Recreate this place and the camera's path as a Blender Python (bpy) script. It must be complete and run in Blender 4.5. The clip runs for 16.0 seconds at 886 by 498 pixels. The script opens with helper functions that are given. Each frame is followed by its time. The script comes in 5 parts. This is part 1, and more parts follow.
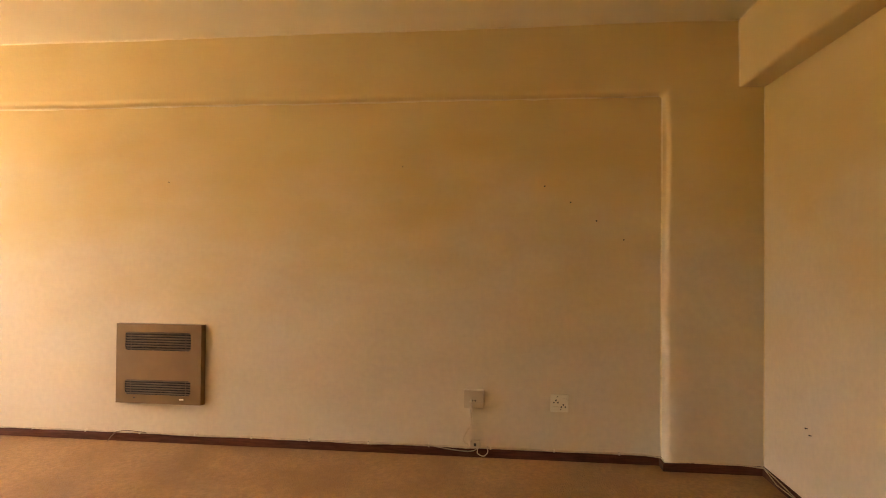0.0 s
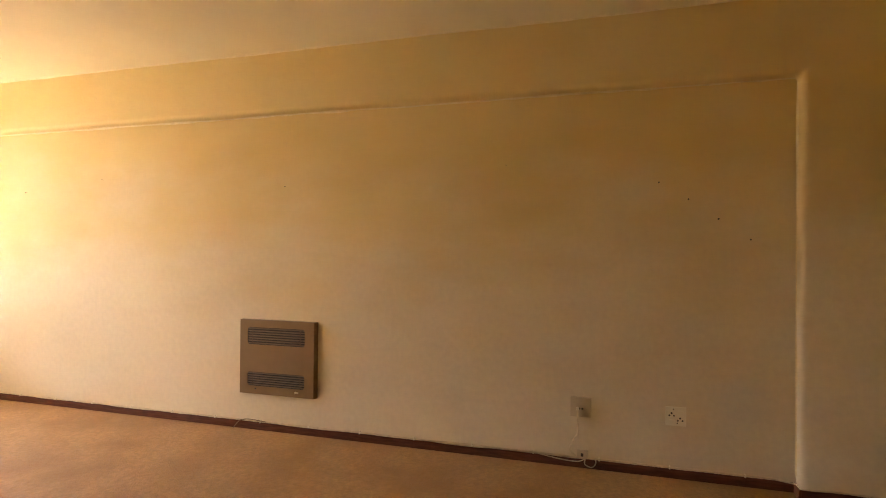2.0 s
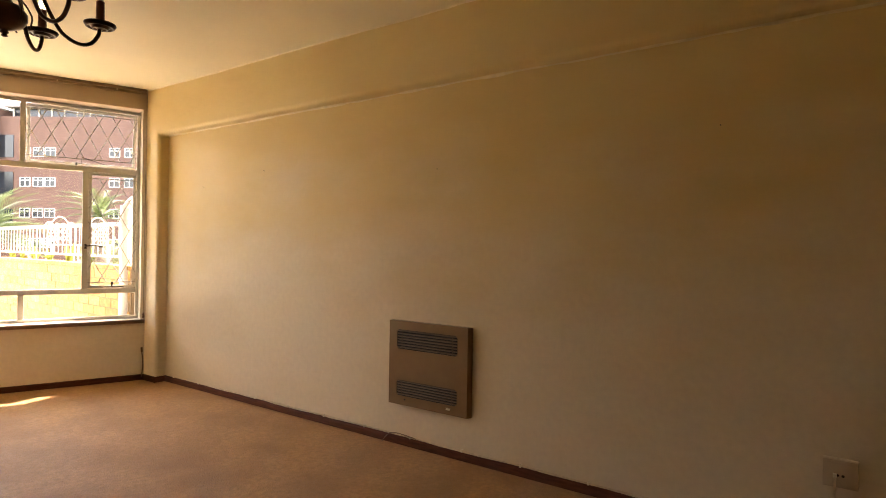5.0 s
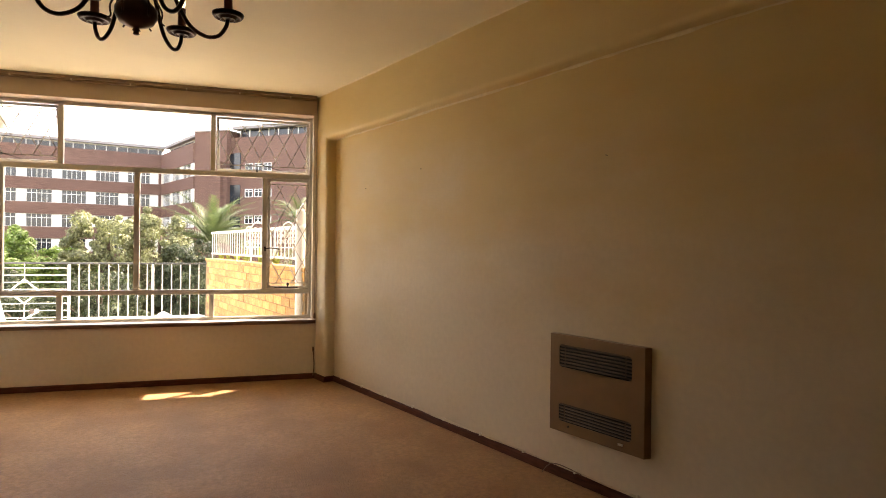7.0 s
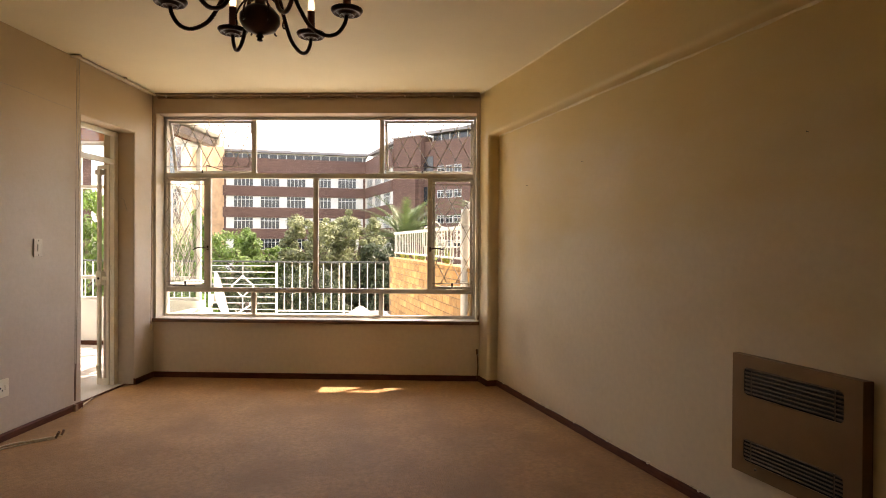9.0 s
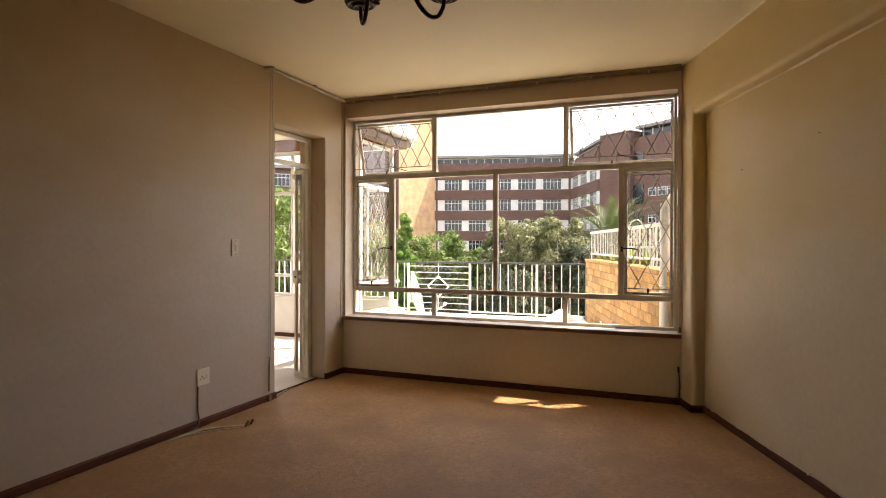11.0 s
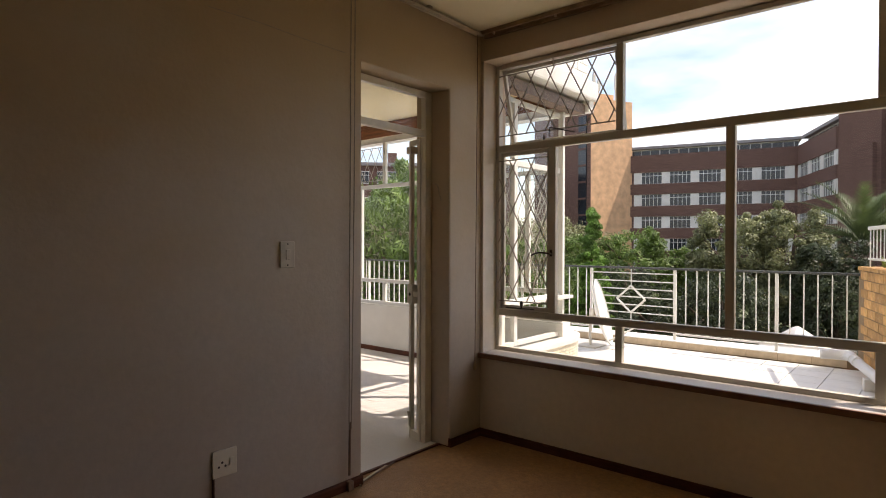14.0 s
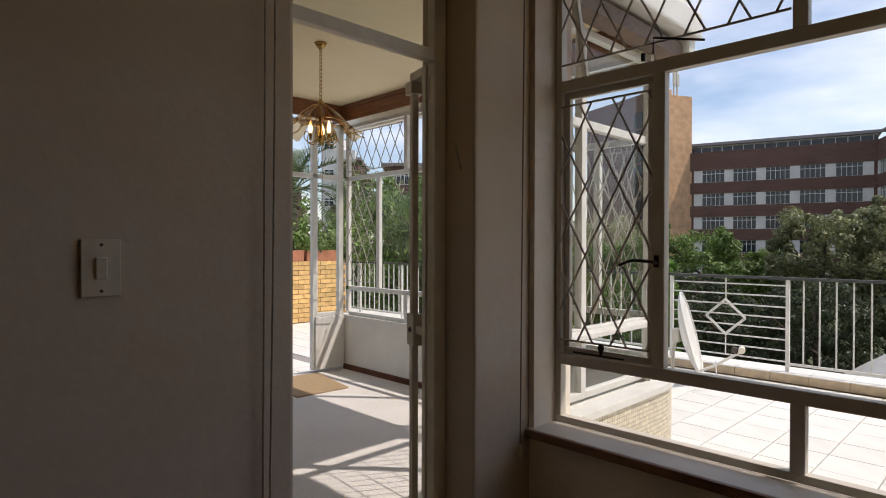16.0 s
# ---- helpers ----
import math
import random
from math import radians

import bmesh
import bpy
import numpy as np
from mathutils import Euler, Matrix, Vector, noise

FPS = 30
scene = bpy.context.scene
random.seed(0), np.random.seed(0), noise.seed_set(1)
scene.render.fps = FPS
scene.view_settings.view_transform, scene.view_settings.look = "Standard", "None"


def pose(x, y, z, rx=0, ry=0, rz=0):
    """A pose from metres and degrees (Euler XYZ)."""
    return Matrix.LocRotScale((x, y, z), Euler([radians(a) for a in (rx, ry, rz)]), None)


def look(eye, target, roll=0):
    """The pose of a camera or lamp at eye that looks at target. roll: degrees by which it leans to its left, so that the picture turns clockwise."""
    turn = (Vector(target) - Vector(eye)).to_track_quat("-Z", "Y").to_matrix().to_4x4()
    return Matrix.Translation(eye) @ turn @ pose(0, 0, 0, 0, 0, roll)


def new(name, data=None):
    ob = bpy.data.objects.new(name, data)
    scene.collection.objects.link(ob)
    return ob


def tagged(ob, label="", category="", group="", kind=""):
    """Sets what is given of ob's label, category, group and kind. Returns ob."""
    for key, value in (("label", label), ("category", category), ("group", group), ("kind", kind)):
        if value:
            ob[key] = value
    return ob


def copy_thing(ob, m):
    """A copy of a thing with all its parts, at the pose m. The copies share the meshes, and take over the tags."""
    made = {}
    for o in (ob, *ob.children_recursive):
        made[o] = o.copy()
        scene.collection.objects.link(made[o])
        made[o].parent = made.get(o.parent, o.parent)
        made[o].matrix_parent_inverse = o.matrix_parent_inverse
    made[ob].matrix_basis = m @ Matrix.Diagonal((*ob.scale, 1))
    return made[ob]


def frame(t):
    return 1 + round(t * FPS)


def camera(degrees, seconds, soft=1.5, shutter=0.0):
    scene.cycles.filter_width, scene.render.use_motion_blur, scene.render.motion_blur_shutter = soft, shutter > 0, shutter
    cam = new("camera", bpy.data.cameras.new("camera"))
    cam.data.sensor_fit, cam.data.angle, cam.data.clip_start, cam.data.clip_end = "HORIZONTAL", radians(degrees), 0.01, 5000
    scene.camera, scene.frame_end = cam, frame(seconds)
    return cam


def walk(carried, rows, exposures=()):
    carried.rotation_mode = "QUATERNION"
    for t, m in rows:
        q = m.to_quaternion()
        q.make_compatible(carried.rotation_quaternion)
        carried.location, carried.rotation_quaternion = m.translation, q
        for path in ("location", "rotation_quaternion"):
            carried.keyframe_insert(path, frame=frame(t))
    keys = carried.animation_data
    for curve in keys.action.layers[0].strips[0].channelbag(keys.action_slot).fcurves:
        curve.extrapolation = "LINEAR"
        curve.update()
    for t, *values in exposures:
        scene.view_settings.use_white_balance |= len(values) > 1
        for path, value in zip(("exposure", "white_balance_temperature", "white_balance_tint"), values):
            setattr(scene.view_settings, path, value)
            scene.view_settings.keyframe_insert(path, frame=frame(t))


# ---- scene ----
cam = camera(74.25, 16.0, soft=1.0)
walk(cam, [
    (0, pose(-1.641, -6.776, 1.287, 90.71, -0.48, -63.40)),
    (0.5, pose(-1.626, -6.785, 1.288, 90.70, -0.54, -60.71)),
    (1, pose(-1.638, -6.775, 1.287, 90.69, -0.56, -58.17)),
    (1.5, pose(-1.597, -6.790, 1.296, 90.57, -0.58, -55.20)),
    (2, look((-1.532, -6.812, 1.31), (0.044, -5.581, 1.323), 0.5)),
    (2.5, look((-1.477, -6.753, 1.292), (0.049, -5.46, 1.312), 0.7)),
    (3, look((-1.395, -6.594, 1.254), (0.078, -5.241, 1.284), 1.0)),
    (5.5, pose(-0.781, -6.271, 1.278, 90.07, -0.80, -29.56)),
    (6, pose(-0.689, -6.153, 1.243, 90.30, -0.85, -24.97)),
    (6.5, pose(-0.610, -6.043, 1.261, 90.15, -0.80, -21.00)),
    (7, pose(-0.560, -5.970, 1.281, 89.92, -0.69, -16.54)),
    (7.5, pose(-0.506, -5.921, 1.288, 89.84, -0.68, -12.72)),
    (8, pose(-0.421, -5.867, 1.304, 89.72, -0.57, -8.50)),
    (8.5, pose(-0.335, -5.818, 1.309, 89.66, -0.49, -3.71)),
    (9, pose(-0.283, -5.728, 1.306, 89.52, -0.37, 1.85)),
    (11.5, pose(-0.130, -4.993, 1.286, 89.57, -0.11, 26.17)),
    (12, pose(-0.216, -4.691, 1.301, 89.48, -0.08, 29.94)),
    (12.5, pose(-0.299, -4.368, 1.310, 89.42, -0.12, 32.88)),
    (13, pose(-0.438, -3.999, 1.304, 89.36, -0.16, 36.46)),
    (13.5, pose(-0.648, -3.651, 1.311, 89.28, -0.23, 38.50)),
    (14, pose(-0.879, -3.298, 1.321, 89.37, -0.12, 40.49)),
    (14.5, pose(-1.138, -2.981, 1.310, 89.39, 0.01, 41.89)),
    (15, pose(-1.408, -2.618, 1.317, 89.35, -0.15, 42.78)),
    (15.5, pose(-1.648, -2.292, 1.318, 89.35, -0.28, 43.88)),
    (16, pose(-1.866, -1.975, 1.315, 89.54, -0.13, 45.34)),
], exposures=[
    (0, 4.87, 9400, 27), (1.5, 4.67, 8850, 25), (3, 4.27, 8500, 23), (5.5, 3.42, 8350, 22), (7, 2.86, 8250, 22), (9, 2.42, 8150, 21),
    (11.5, 1.93, 7900, 21), (13, 1.31, 7500, 20), (14.5, 0.6, 7100, 19), (16, 0.16, 6700, 17)])

# ---- world, sun and the lamps ----
EL, AZ = radians(54.4), math.atan2(0.754, 0.656)
world = bpy.data.worlds.new("world")
scene.world = world
world.use_nodes = True
wn = world.node_tree.nodes
sky = wn.new("ShaderNodeTexSky")
sky.sky_type, sky.sun_disc, sky.sun_elevation, sky.sun_rotation = "NISHITA", False, EL, AZ
wn["Background"].inputs[1].default_value = 0.15
# thin high cloud over the blue
wl_ = world.node_tree.links
wco, wno, wra, wmi = wn.new("ShaderNodeTexCoord"), wn.new("ShaderNodeTexNoise"), wn.new("ShaderNodeValToRGB"), wn.new("ShaderNodeMixRGB")
wma = wn.new("ShaderNodeMapping")
wma.inputs["Scale"].default_value = (1.0, 1.0, 3.2)
wno.inputs["Scale"].default_value, wno.inputs["Detail"].default_value, wno.inputs["Roughness"].default_value = 2.3, 7, 0.55
wra.color_ramp.elements[0].position, wra.color_ramp.elements[1].position = 0.40, 0.72
wra.color_ramp.elements[1].color = (0.75, 0.75, 0.75, 1)
wmi.inputs[2].default_value = (8.0, 8.2, 8.6, 1)
wl_.new(wco.outputs["Generated"], wma.inputs[0])
wl_.new(wma.outputs[0], wno.inputs["Vector"])
wl_.new(wno.outputs[0], wra.inputs[0])
wl_.new(wra.outputs[0], wmi.inputs[0])
wl_.new(sky.outputs[0], wmi.inputs[1])
wl_.new(wmi.outputs[0], wn["Background"].inputs[0])
sun = new("sun", bpy.data.lights.new("sun", "SUN"))
sun.data.energy, sun.data.angle, sun.data.color = 3.0, radians(0.53), (1.0, 0.95, 0.87)
to_sun = Vector((0.754 * math.cos(EL), 0.656 * math.cos(EL), math.sin(EL)))
sun.matrix_world = look(to_sun * 30, (0, 0, 0))


# ---- materials ----
def mat(name, color, rough=0.6, metal=0.0, var=0.12, scale=6.0, bump=0.0, bscale=80.0, stain=0.0, stain_scale=1.2,
        stain_color=None, spread=0.0, spec=0.5, island=False, stretch=(1, 1, 1)):
    m = bpy.data.materials.new(name)
    m.use_nodes = True
    t = m.node_tree
    n, l = t.nodes, t.links
    b = n["Principled BSDF"]
    b.inputs["Roughness"].default_value, b.inputs["Metallic"].default_value = rough, metal
    b.inputs["Specular IOR Level"].default_value = spec
    co = n.new("ShaderNodeTexCoord")
    mp = n.new("ShaderNodeMapping")
    mp.inputs["Scale"].default_value = stretch
    l.new(co.outputs["Object"], mp.inputs[0])
    fine = n.new("ShaderNodeTexNoise")
    fine.inputs["Scale"].default_value, fine.inputs["Detail"].default_value = scale, 6
    l.new(mp.outputs[0], fine.inputs["Vector"])
    ramp = n.new("ShaderNodeValToRGB")
    lo = [c * (1 - var) for c in color]
    hi = [min(1, c * (1 + var)) for c in color]
    ramp.color_ramp.elements[0].position, ramp.color_ramp.elements[1].position = 0.3, 0.7
    ramp.color_ramp.elements[0].color, ramp.color_ramp.elements[1].color = (*lo, 1), (*hi, 1)
    l.new(fine.outputs[0], ramp.inputs[0])
    out = ramp.outputs[0]
    if stain:
        big = n.new("ShaderNodeTexNoise")
        big.inputs["Scale"].default_value, big.inputs["Detail"].default_value = stain_scale, 4
        l.new(co.outputs["Object"], big.inputs["Vector"])
        r2 = n.new("ShaderNodeValToRGB")
        r2.color_ramp.elements[0].position, r2.color_ramp.elements[1].position = 0.42, 0.68
        r2.color_ramp.elements[0].color, r2.color_ramp.elements[1].color = (0, 0, 0, 1), (stain, stain, stain, 1)
        l.new(big.outputs[0], r2.inputs[0])
        mix = n.new("ShaderNodeMixRGB")
        sc = stain_color or tuple(c * 0.55 for c in color)
        mix.inputs[2].default_value = (*sc, 1)
        l.new(r2.outputs[0], mix.inputs[0])
        l.new(out, mix.inputs[1])
        out = mix.outputs[0]
    if spread:
        if island:
            src = n.new("ShaderNodeNewGeometry").outputs["Random Per Island"]
        else:
            src = n.new("ShaderNodeObjectInfo").outputs["Random"]
        rng = n.new("ShaderNodeMapRange")
        rng.inputs[3].default_value, rng.inputs[4].default_value = 1 - spread, 1 + spread
        l.new(src, rng.inputs[0])
        hsv = n.new("ShaderNodeHueSaturation")
        l.new(rng.outputs[0], hsv.inputs["Value"])
        l.new(out, hsv.inputs["Color"])
        out = hsv.outputs[0]
    l.new(out, b.inputs["Base Color"])
    if bump:
        bn = n.new("ShaderNodeTexNoise")
        bn.inputs["Scale"].default_value, bn.inputs["Detail"].default_value = bscale, 5
        l.new(mp.outputs[0], bn.inputs["Vector"])
        bp = n.new("ShaderNodeBump")
        bp.inputs["Strength"].default_value, bp.inputs["Distance"].default_value = bump, 0.01
        l.new(bn.outputs[0], bp.inputs["Height"])
        l.new(bp.outputs[0], b.inputs["Normal"])
    return m


def leafy(name, color, spread, scale=0.9):
    """A leaf that lets part of the light through from behind."""
    m = mat(name, color, 0.5, var=0.4, scale=scale, spread=spread, island=True)
    n, l = m.node_tree.nodes, m.node_tree.links
    b = n["Principled BSDF"]
    src = b.inputs["Base Color"].links[0].from_socket
    tl, mx = n.new("ShaderNodeBsdfTranslucent"), n.new("ShaderNodeMixShader")
    br = n.new("ShaderNodeHueSaturation")
    br.inputs["Value"].default_value, br.inputs["Saturation"].default_value = 1.3, 1.1
    l.new(src, br.inputs["Color"])
    l.new(br.outputs[0], tl.inputs[0])
    mx.inputs[0].default_value = 0.22
    l.new(b.outputs[0], mx.inputs[1])
    l.new(tl.outputs[0], mx.inputs[2])
    l.new(mx.outputs[0], n["Material Output"].inputs[0])
    return m


def glass_mat(name, tint=(0.96, 0.98, 0.97), dust=0.006):
    m = bpy.data.materials.new(name)
    m.use_nodes = True
    t = m.node_tree
    n, l = t.nodes, t.links
    n.remove(n["Principled BSDF"])
    tr, gl, df = n.new("ShaderNodeBsdfTransparent"), n.new("ShaderNodeBsdfGlossy"), n.new("ShaderNodeBsdfDiffuse")
    tr.inputs[0].default_value = (*tint, 1)
    gl.inputs["Roughness"].default_value = 0.02
    df.inputs[0].default_value = (0.7, 0.68, 0.62, 1)
    lw, pw, fr = n.new("ShaderNodeLayerWeight"), n.new("ShaderNodeMath"), n.new("ShaderNodeMath")
    lw.inputs[0].default_value = 0.5
    pw.operation, pw.inputs[1].default_value = "POWER", 4.0
    fr.operation, fr.inputs[1].default_value, fr.inputs[2].default_value = "MULTIPLY_ADD", 0.9, 0.022
    l.new(lw.outputs["Facing"], pw.inputs[0])
    l.new(pw.outputs[0], fr.inputs[0])
    a, b = n.new("ShaderNodeMixShader"), n.new("ShaderNodeMixShader")
    l.new(fr.outputs[0], a.inputs[0])
    l.new(tr.outputs[0], a.inputs[1])
    l.new(gl.outputs[0], a.inputs[2])
    no = n.new("ShaderNodeTexNoise")
    no.inputs["Scale"].default_value, no.inputs["Detail"].default_value = 5, 5
    mr = n.new("ShaderNodeMapRange")
    mr.inputs[1].default_value, mr.inputs[2].default_value, mr.inputs[4].default_value = 0.35, 0.8, dust
    l.new(no.outputs[0], mr.inputs[0])
    l.new(mr.outputs[0], b.inputs[0])
    l.new(a.outputs[0], b.inputs[1])
    l.new(df.outputs[0], b.inputs[2])
    l.new(b.outputs[0], n["Material Output"].inputs[0])
    return m


def glow(name, color, strength):
    m = bpy.data.materials.new(name)
    m.use_nodes = True
    b = m.node_tree.nodes["Principled BSDF"]
    b.inputs["Emission Color"].default_value, b.inputs["Emission Strength"].default_value = (*color, 1), strength
    b.inputs["Base Color"].default_value = (*color, 1)
    return m


def light_graded_plaster(name, low, high, z0, z1, rough=0.55, spec=0.4):
    """Hand-plastered wall, bounced light painted in as uneven yellow high up; z0 to z1 is the ragged change."""
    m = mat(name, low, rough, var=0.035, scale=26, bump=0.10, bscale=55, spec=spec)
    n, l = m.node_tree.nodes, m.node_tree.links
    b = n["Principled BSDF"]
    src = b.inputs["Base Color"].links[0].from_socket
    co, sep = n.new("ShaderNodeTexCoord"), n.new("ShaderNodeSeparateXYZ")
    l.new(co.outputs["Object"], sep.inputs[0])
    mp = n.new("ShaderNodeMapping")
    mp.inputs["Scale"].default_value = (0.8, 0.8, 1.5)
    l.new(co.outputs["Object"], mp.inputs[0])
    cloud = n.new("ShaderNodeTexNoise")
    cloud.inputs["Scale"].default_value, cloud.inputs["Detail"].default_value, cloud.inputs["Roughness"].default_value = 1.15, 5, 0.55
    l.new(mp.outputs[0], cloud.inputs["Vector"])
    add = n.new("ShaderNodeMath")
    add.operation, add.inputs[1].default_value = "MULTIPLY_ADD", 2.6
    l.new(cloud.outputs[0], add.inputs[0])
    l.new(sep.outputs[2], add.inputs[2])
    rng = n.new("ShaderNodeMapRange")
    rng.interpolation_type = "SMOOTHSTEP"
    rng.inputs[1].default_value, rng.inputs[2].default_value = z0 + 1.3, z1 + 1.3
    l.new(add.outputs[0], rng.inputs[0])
    # the high colour stands for warm light on the upper wall
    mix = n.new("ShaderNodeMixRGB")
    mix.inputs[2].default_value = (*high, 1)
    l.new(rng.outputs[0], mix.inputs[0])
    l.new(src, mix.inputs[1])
    # smears left by the roller and by hands, drawn out sideways
    mp2 = n.new("ShaderNodeMapping")
    mp2.inputs["Scale"].default_value = (0.8, 0.8, 1.9)
    mp2.inputs["Location"].default_value = (3.1, 1.7, 0.4)
    l.new(co.outputs["Object"], mp2.inputs[0])
    sm = n.new("ShaderNodeTexNoise")
    sm.inputs["Scale"].default_value, sm.inputs["Detail"].default_value, sm.inputs["Roughness"].default_value = 1.5, 4, 0.5
    l.new(mp2.outputs[0], sm.inputs["Vector"])
    r2 = n.new("ShaderNodeMapRange")
    r2.inputs[1].default_value, r2.inputs[2].default_value, r2.inputs[3].default_value, r2.inputs[4].default_value = 0.46, 0.70, 0.0, 0.22
    l.new(sm.outputs[0], r2.inputs[0])
    mul = n.new("ShaderNodeMixRGB")
    mul.blend_type = "MULTIPLY"
    mul.inputs[2].default_value = (0.80, 0.70, 0.54, 1)
    l.new(r2.outputs[0], mul.inputs[0])
    l.new(mix.outputs[0], mul.inputs[1])
    l.new(mul.outputs[0], b.inputs["Base Color"])
    # trowel waves under the fine grain
    old = b.inputs["Normal"].links[0].from_node
    wv, bp = n.new("ShaderNodeTexNoise"), n.new("ShaderNodeBump")
    wv.inputs["Scale"].default_value, wv.inputs["Detail"].default_value = 3.2, 3
    l.new(co.outputs["Object"], wv.inputs["Vector"])
    bp.inputs["Strength"].default_value, bp.inputs["Distance"].default_value = 0.12, 0.05
    l.new(wv.outputs[0], bp.inputs["Height"])
    l.new(bp.outputs[0], old.inputs["Normal"])
    return m


# second colour of each: warm light on the upper wall, painted in
PLASTER = light_graded_plaster("cream plaster", (0.75, 0.655, 0.50), (0.725, 0.55, 0.255), 0.6, 2.3)
PLASTER_W = light_graded_plaster("white plaster", (0.575, 0.495, 0.41), (0.53, 0.395, 0.24), 0.7, 2.5)
# Lightened below the sill, darkened above the window: light put into the colour
PLASTER_N = light_graded_plaster("window wall plaster", (0.83, 0.755, 0.645), (0.55, 0.42, 0.295), 1.3, 2.8)
BEAD = mat("corner fillet", (0.77, 0.645, 0.40), 0.5, var=0.08, scale=20)
CEIL = mat("ceiling paint", (0.80, 0.69, 0.455), 0.6, var=0.03, scale=2, bump=0.05, bscale=20, stain=0.25, stain_scale=0.9, stain_color=(0.72, 0.585, 0.33), spec=0.35)
CARPET = mat("tan carpet", (0.455, 0.262, 0.114), 0.65, var=0.17, scale=42, bump=0.8, bscale=130, stain=0.75, stain_scale=2.3,
             stain_color=(0.345, 0.188, 0.08), spec=0.42)
CARPET_G = mat("grey carpet", (0.68, 0.65, 0.61), 0.95, var=0.10, scale=120, bump=0.4, bscale=140, stain=0.15, spec=0.05)
SKIRT = mat("skirting wood", (0.115, 0.04, 0.021), 0.55, var=0.3, scale=9, bump=0.1, bscale=30, stretch=(1, 1, 8), spec=0.12)
STEEL = mat("painted steel", (0.63, 0.59, 0.51), 0.45, var=0.06, scale=14, bump=0.1, bscale=40, stain=0.25, stain_scale=7,
            stain_color=(0.42, 0.34, 0.25))
OUTW = mat("white outdoor plaster", (0.78, 0.76, 0.70), 0.75, var=0.04, scale=4, bump=0.12, bscale=16, stain=0.2)
STEEL_W = mat("white painted steel", (0.72, 0.71, 0.66), 0.45, var=0.05, scale=14, bump=0.06, bscale=40, stain=0.15, stain_scale=6)
ROD = mat("grille rod", (0.40, 0.36, 0.30), 0.5, var=0.15, scale=30)
SILLM = mat("sill top", (0.62, 0.58, 0.52), 0.45, var=0.08, scale=10, stain=0.25, stain_scale=5, stain_color=(0.4, 0.33, 0.27))
SILLB = mat("sill edge", (0.22, 0.12, 0.075), 0.5, var=0.2, scale=12)
DARKM = mat("dark bronze", (0.045, 0.028, 0.02), 0.35, metal=0.6, var=0.3, scale=20)
BRONZE = mat("bronzed metal", (0.07, 0.035, 0.022), 0.3, metal=0.75, var=0.3, scale=18)
CANDLE = mat("candle sleeve", (0.15, 0.04, 0.02), 0.5, var=0.2, scale=20)
BRASS = mat("brass", (0.55, 0.36, 0.12), 0.25, metal=0.95, var=0.15, scale=12)
HEAT = mat("heater enamel", (0.225, 0.138, 0.064), 0.45, metal=0.15, var=0.06, scale=10, bump=0.05, bscale=120)
HEAT_D = mat("heater frame", (0.24, 0.14, 0.06), 0.4, metal=0.35, var=0.1, scale=10)
BLACK = mat("grille inside", (0.012, 0.01, 0.009), 0.7, var=0.2)
SLAT = mat("grille slat", (0.12, 0.09, 0.065), 0.4, metal=0.5, var=0.1)
PLASTIC = mat("ivory plastic", (0.62, 0.515, 0.37), 0.4, var=0.03, scale=10)
PLASTIC_W = mat("white plastic", (0.84, 0.78, 0.64), 0.4, var=0.03, scale=10)
GRUBBY = mat("grubby ivory plastic", (0.62, 0.56, 0.46), 0.45, var=0.08, scale=18, stain=0.25, stain_scale=14)
DIRTY = mat("worn dark plastic", (0.07, 0.05, 0.04), 0.5)
CABLE = mat("cable sheath", (0.70, 0.59, 0.42), 0.5, var=0.15, scale=30)
CABLE_D = mat("brown cable", (0.20, 0.12, 0.075), 0.5, var=0.2, scale=30)
CORD = mat("curtain cord", (0.40, 0.34, 0.26), 0.8, var=0.2, scale=60)
TRACK = mat("curtain track", (0.33, 0.22, 0.13), 0.5, var=0.25, scale=10)
PELMET = mat("stained wood", (0.23, 0.085, 0.035), 0.35, var=0.35, scale=5, bump=0.05, bscale=20, stretch=(1, 6, 10))
EAVES = mat("weathered eaves board", (0.17, 0.115, 0.085), 0.6, var=0.3, scale=5, stretch=(1, 6, 10), stain=0.3)
PBRICK = mat("white painted brick", (0.80, 0.79, 0.74), 0.7, var=0.07, scale=9, bump=0.3, bscale=40, stain=0.2, spread=0.06, island=True)
TILE = mat("terrace tile", (0.80, 0.78, 0.72), 0.5, var=0.06, scale=5, bump=0.05, bscale=60, stain=0.12, stain_scale=2, spread=0.05)
GROUT = mat("tile grout", (0.30, 0.28, 0.25), 0.9, var=0.2, scale=30)
KERBT = mat("kerb tile", (0.60, 0.47, 0.32), 0.55, var=0.18, scale=9, stain=0.3, stain_scale=6, spread=0.08)
MOSAIC = mat("mosaic tile", (0.74, 0.66, 0.50), 0.45, var=0.12, scale=30, spread=0.12, island=True)
BRICK = mat("yellow face brick", (0.52, 0.295, 0.11), 0.85, var=0.28, scale=12, bump=0.6, bscale=50, stain=0.45, stain_scale=5,
            stain_color=(0.36, 0.17, 0.06), spread=0.30)
BRICK_J = mat("far yellow brick", (0.66, 0.42, 0.16), 0.85, var=0.2, scale=10, bump=0.3, spread=0.18, island=True)
MORTAR = mat("mortar", (0.24, 0.165, 0.095), 0.95, var=0.15, scale=30, bump=0.4)
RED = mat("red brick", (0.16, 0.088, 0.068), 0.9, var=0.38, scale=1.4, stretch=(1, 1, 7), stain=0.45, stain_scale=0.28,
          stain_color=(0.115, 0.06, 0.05))
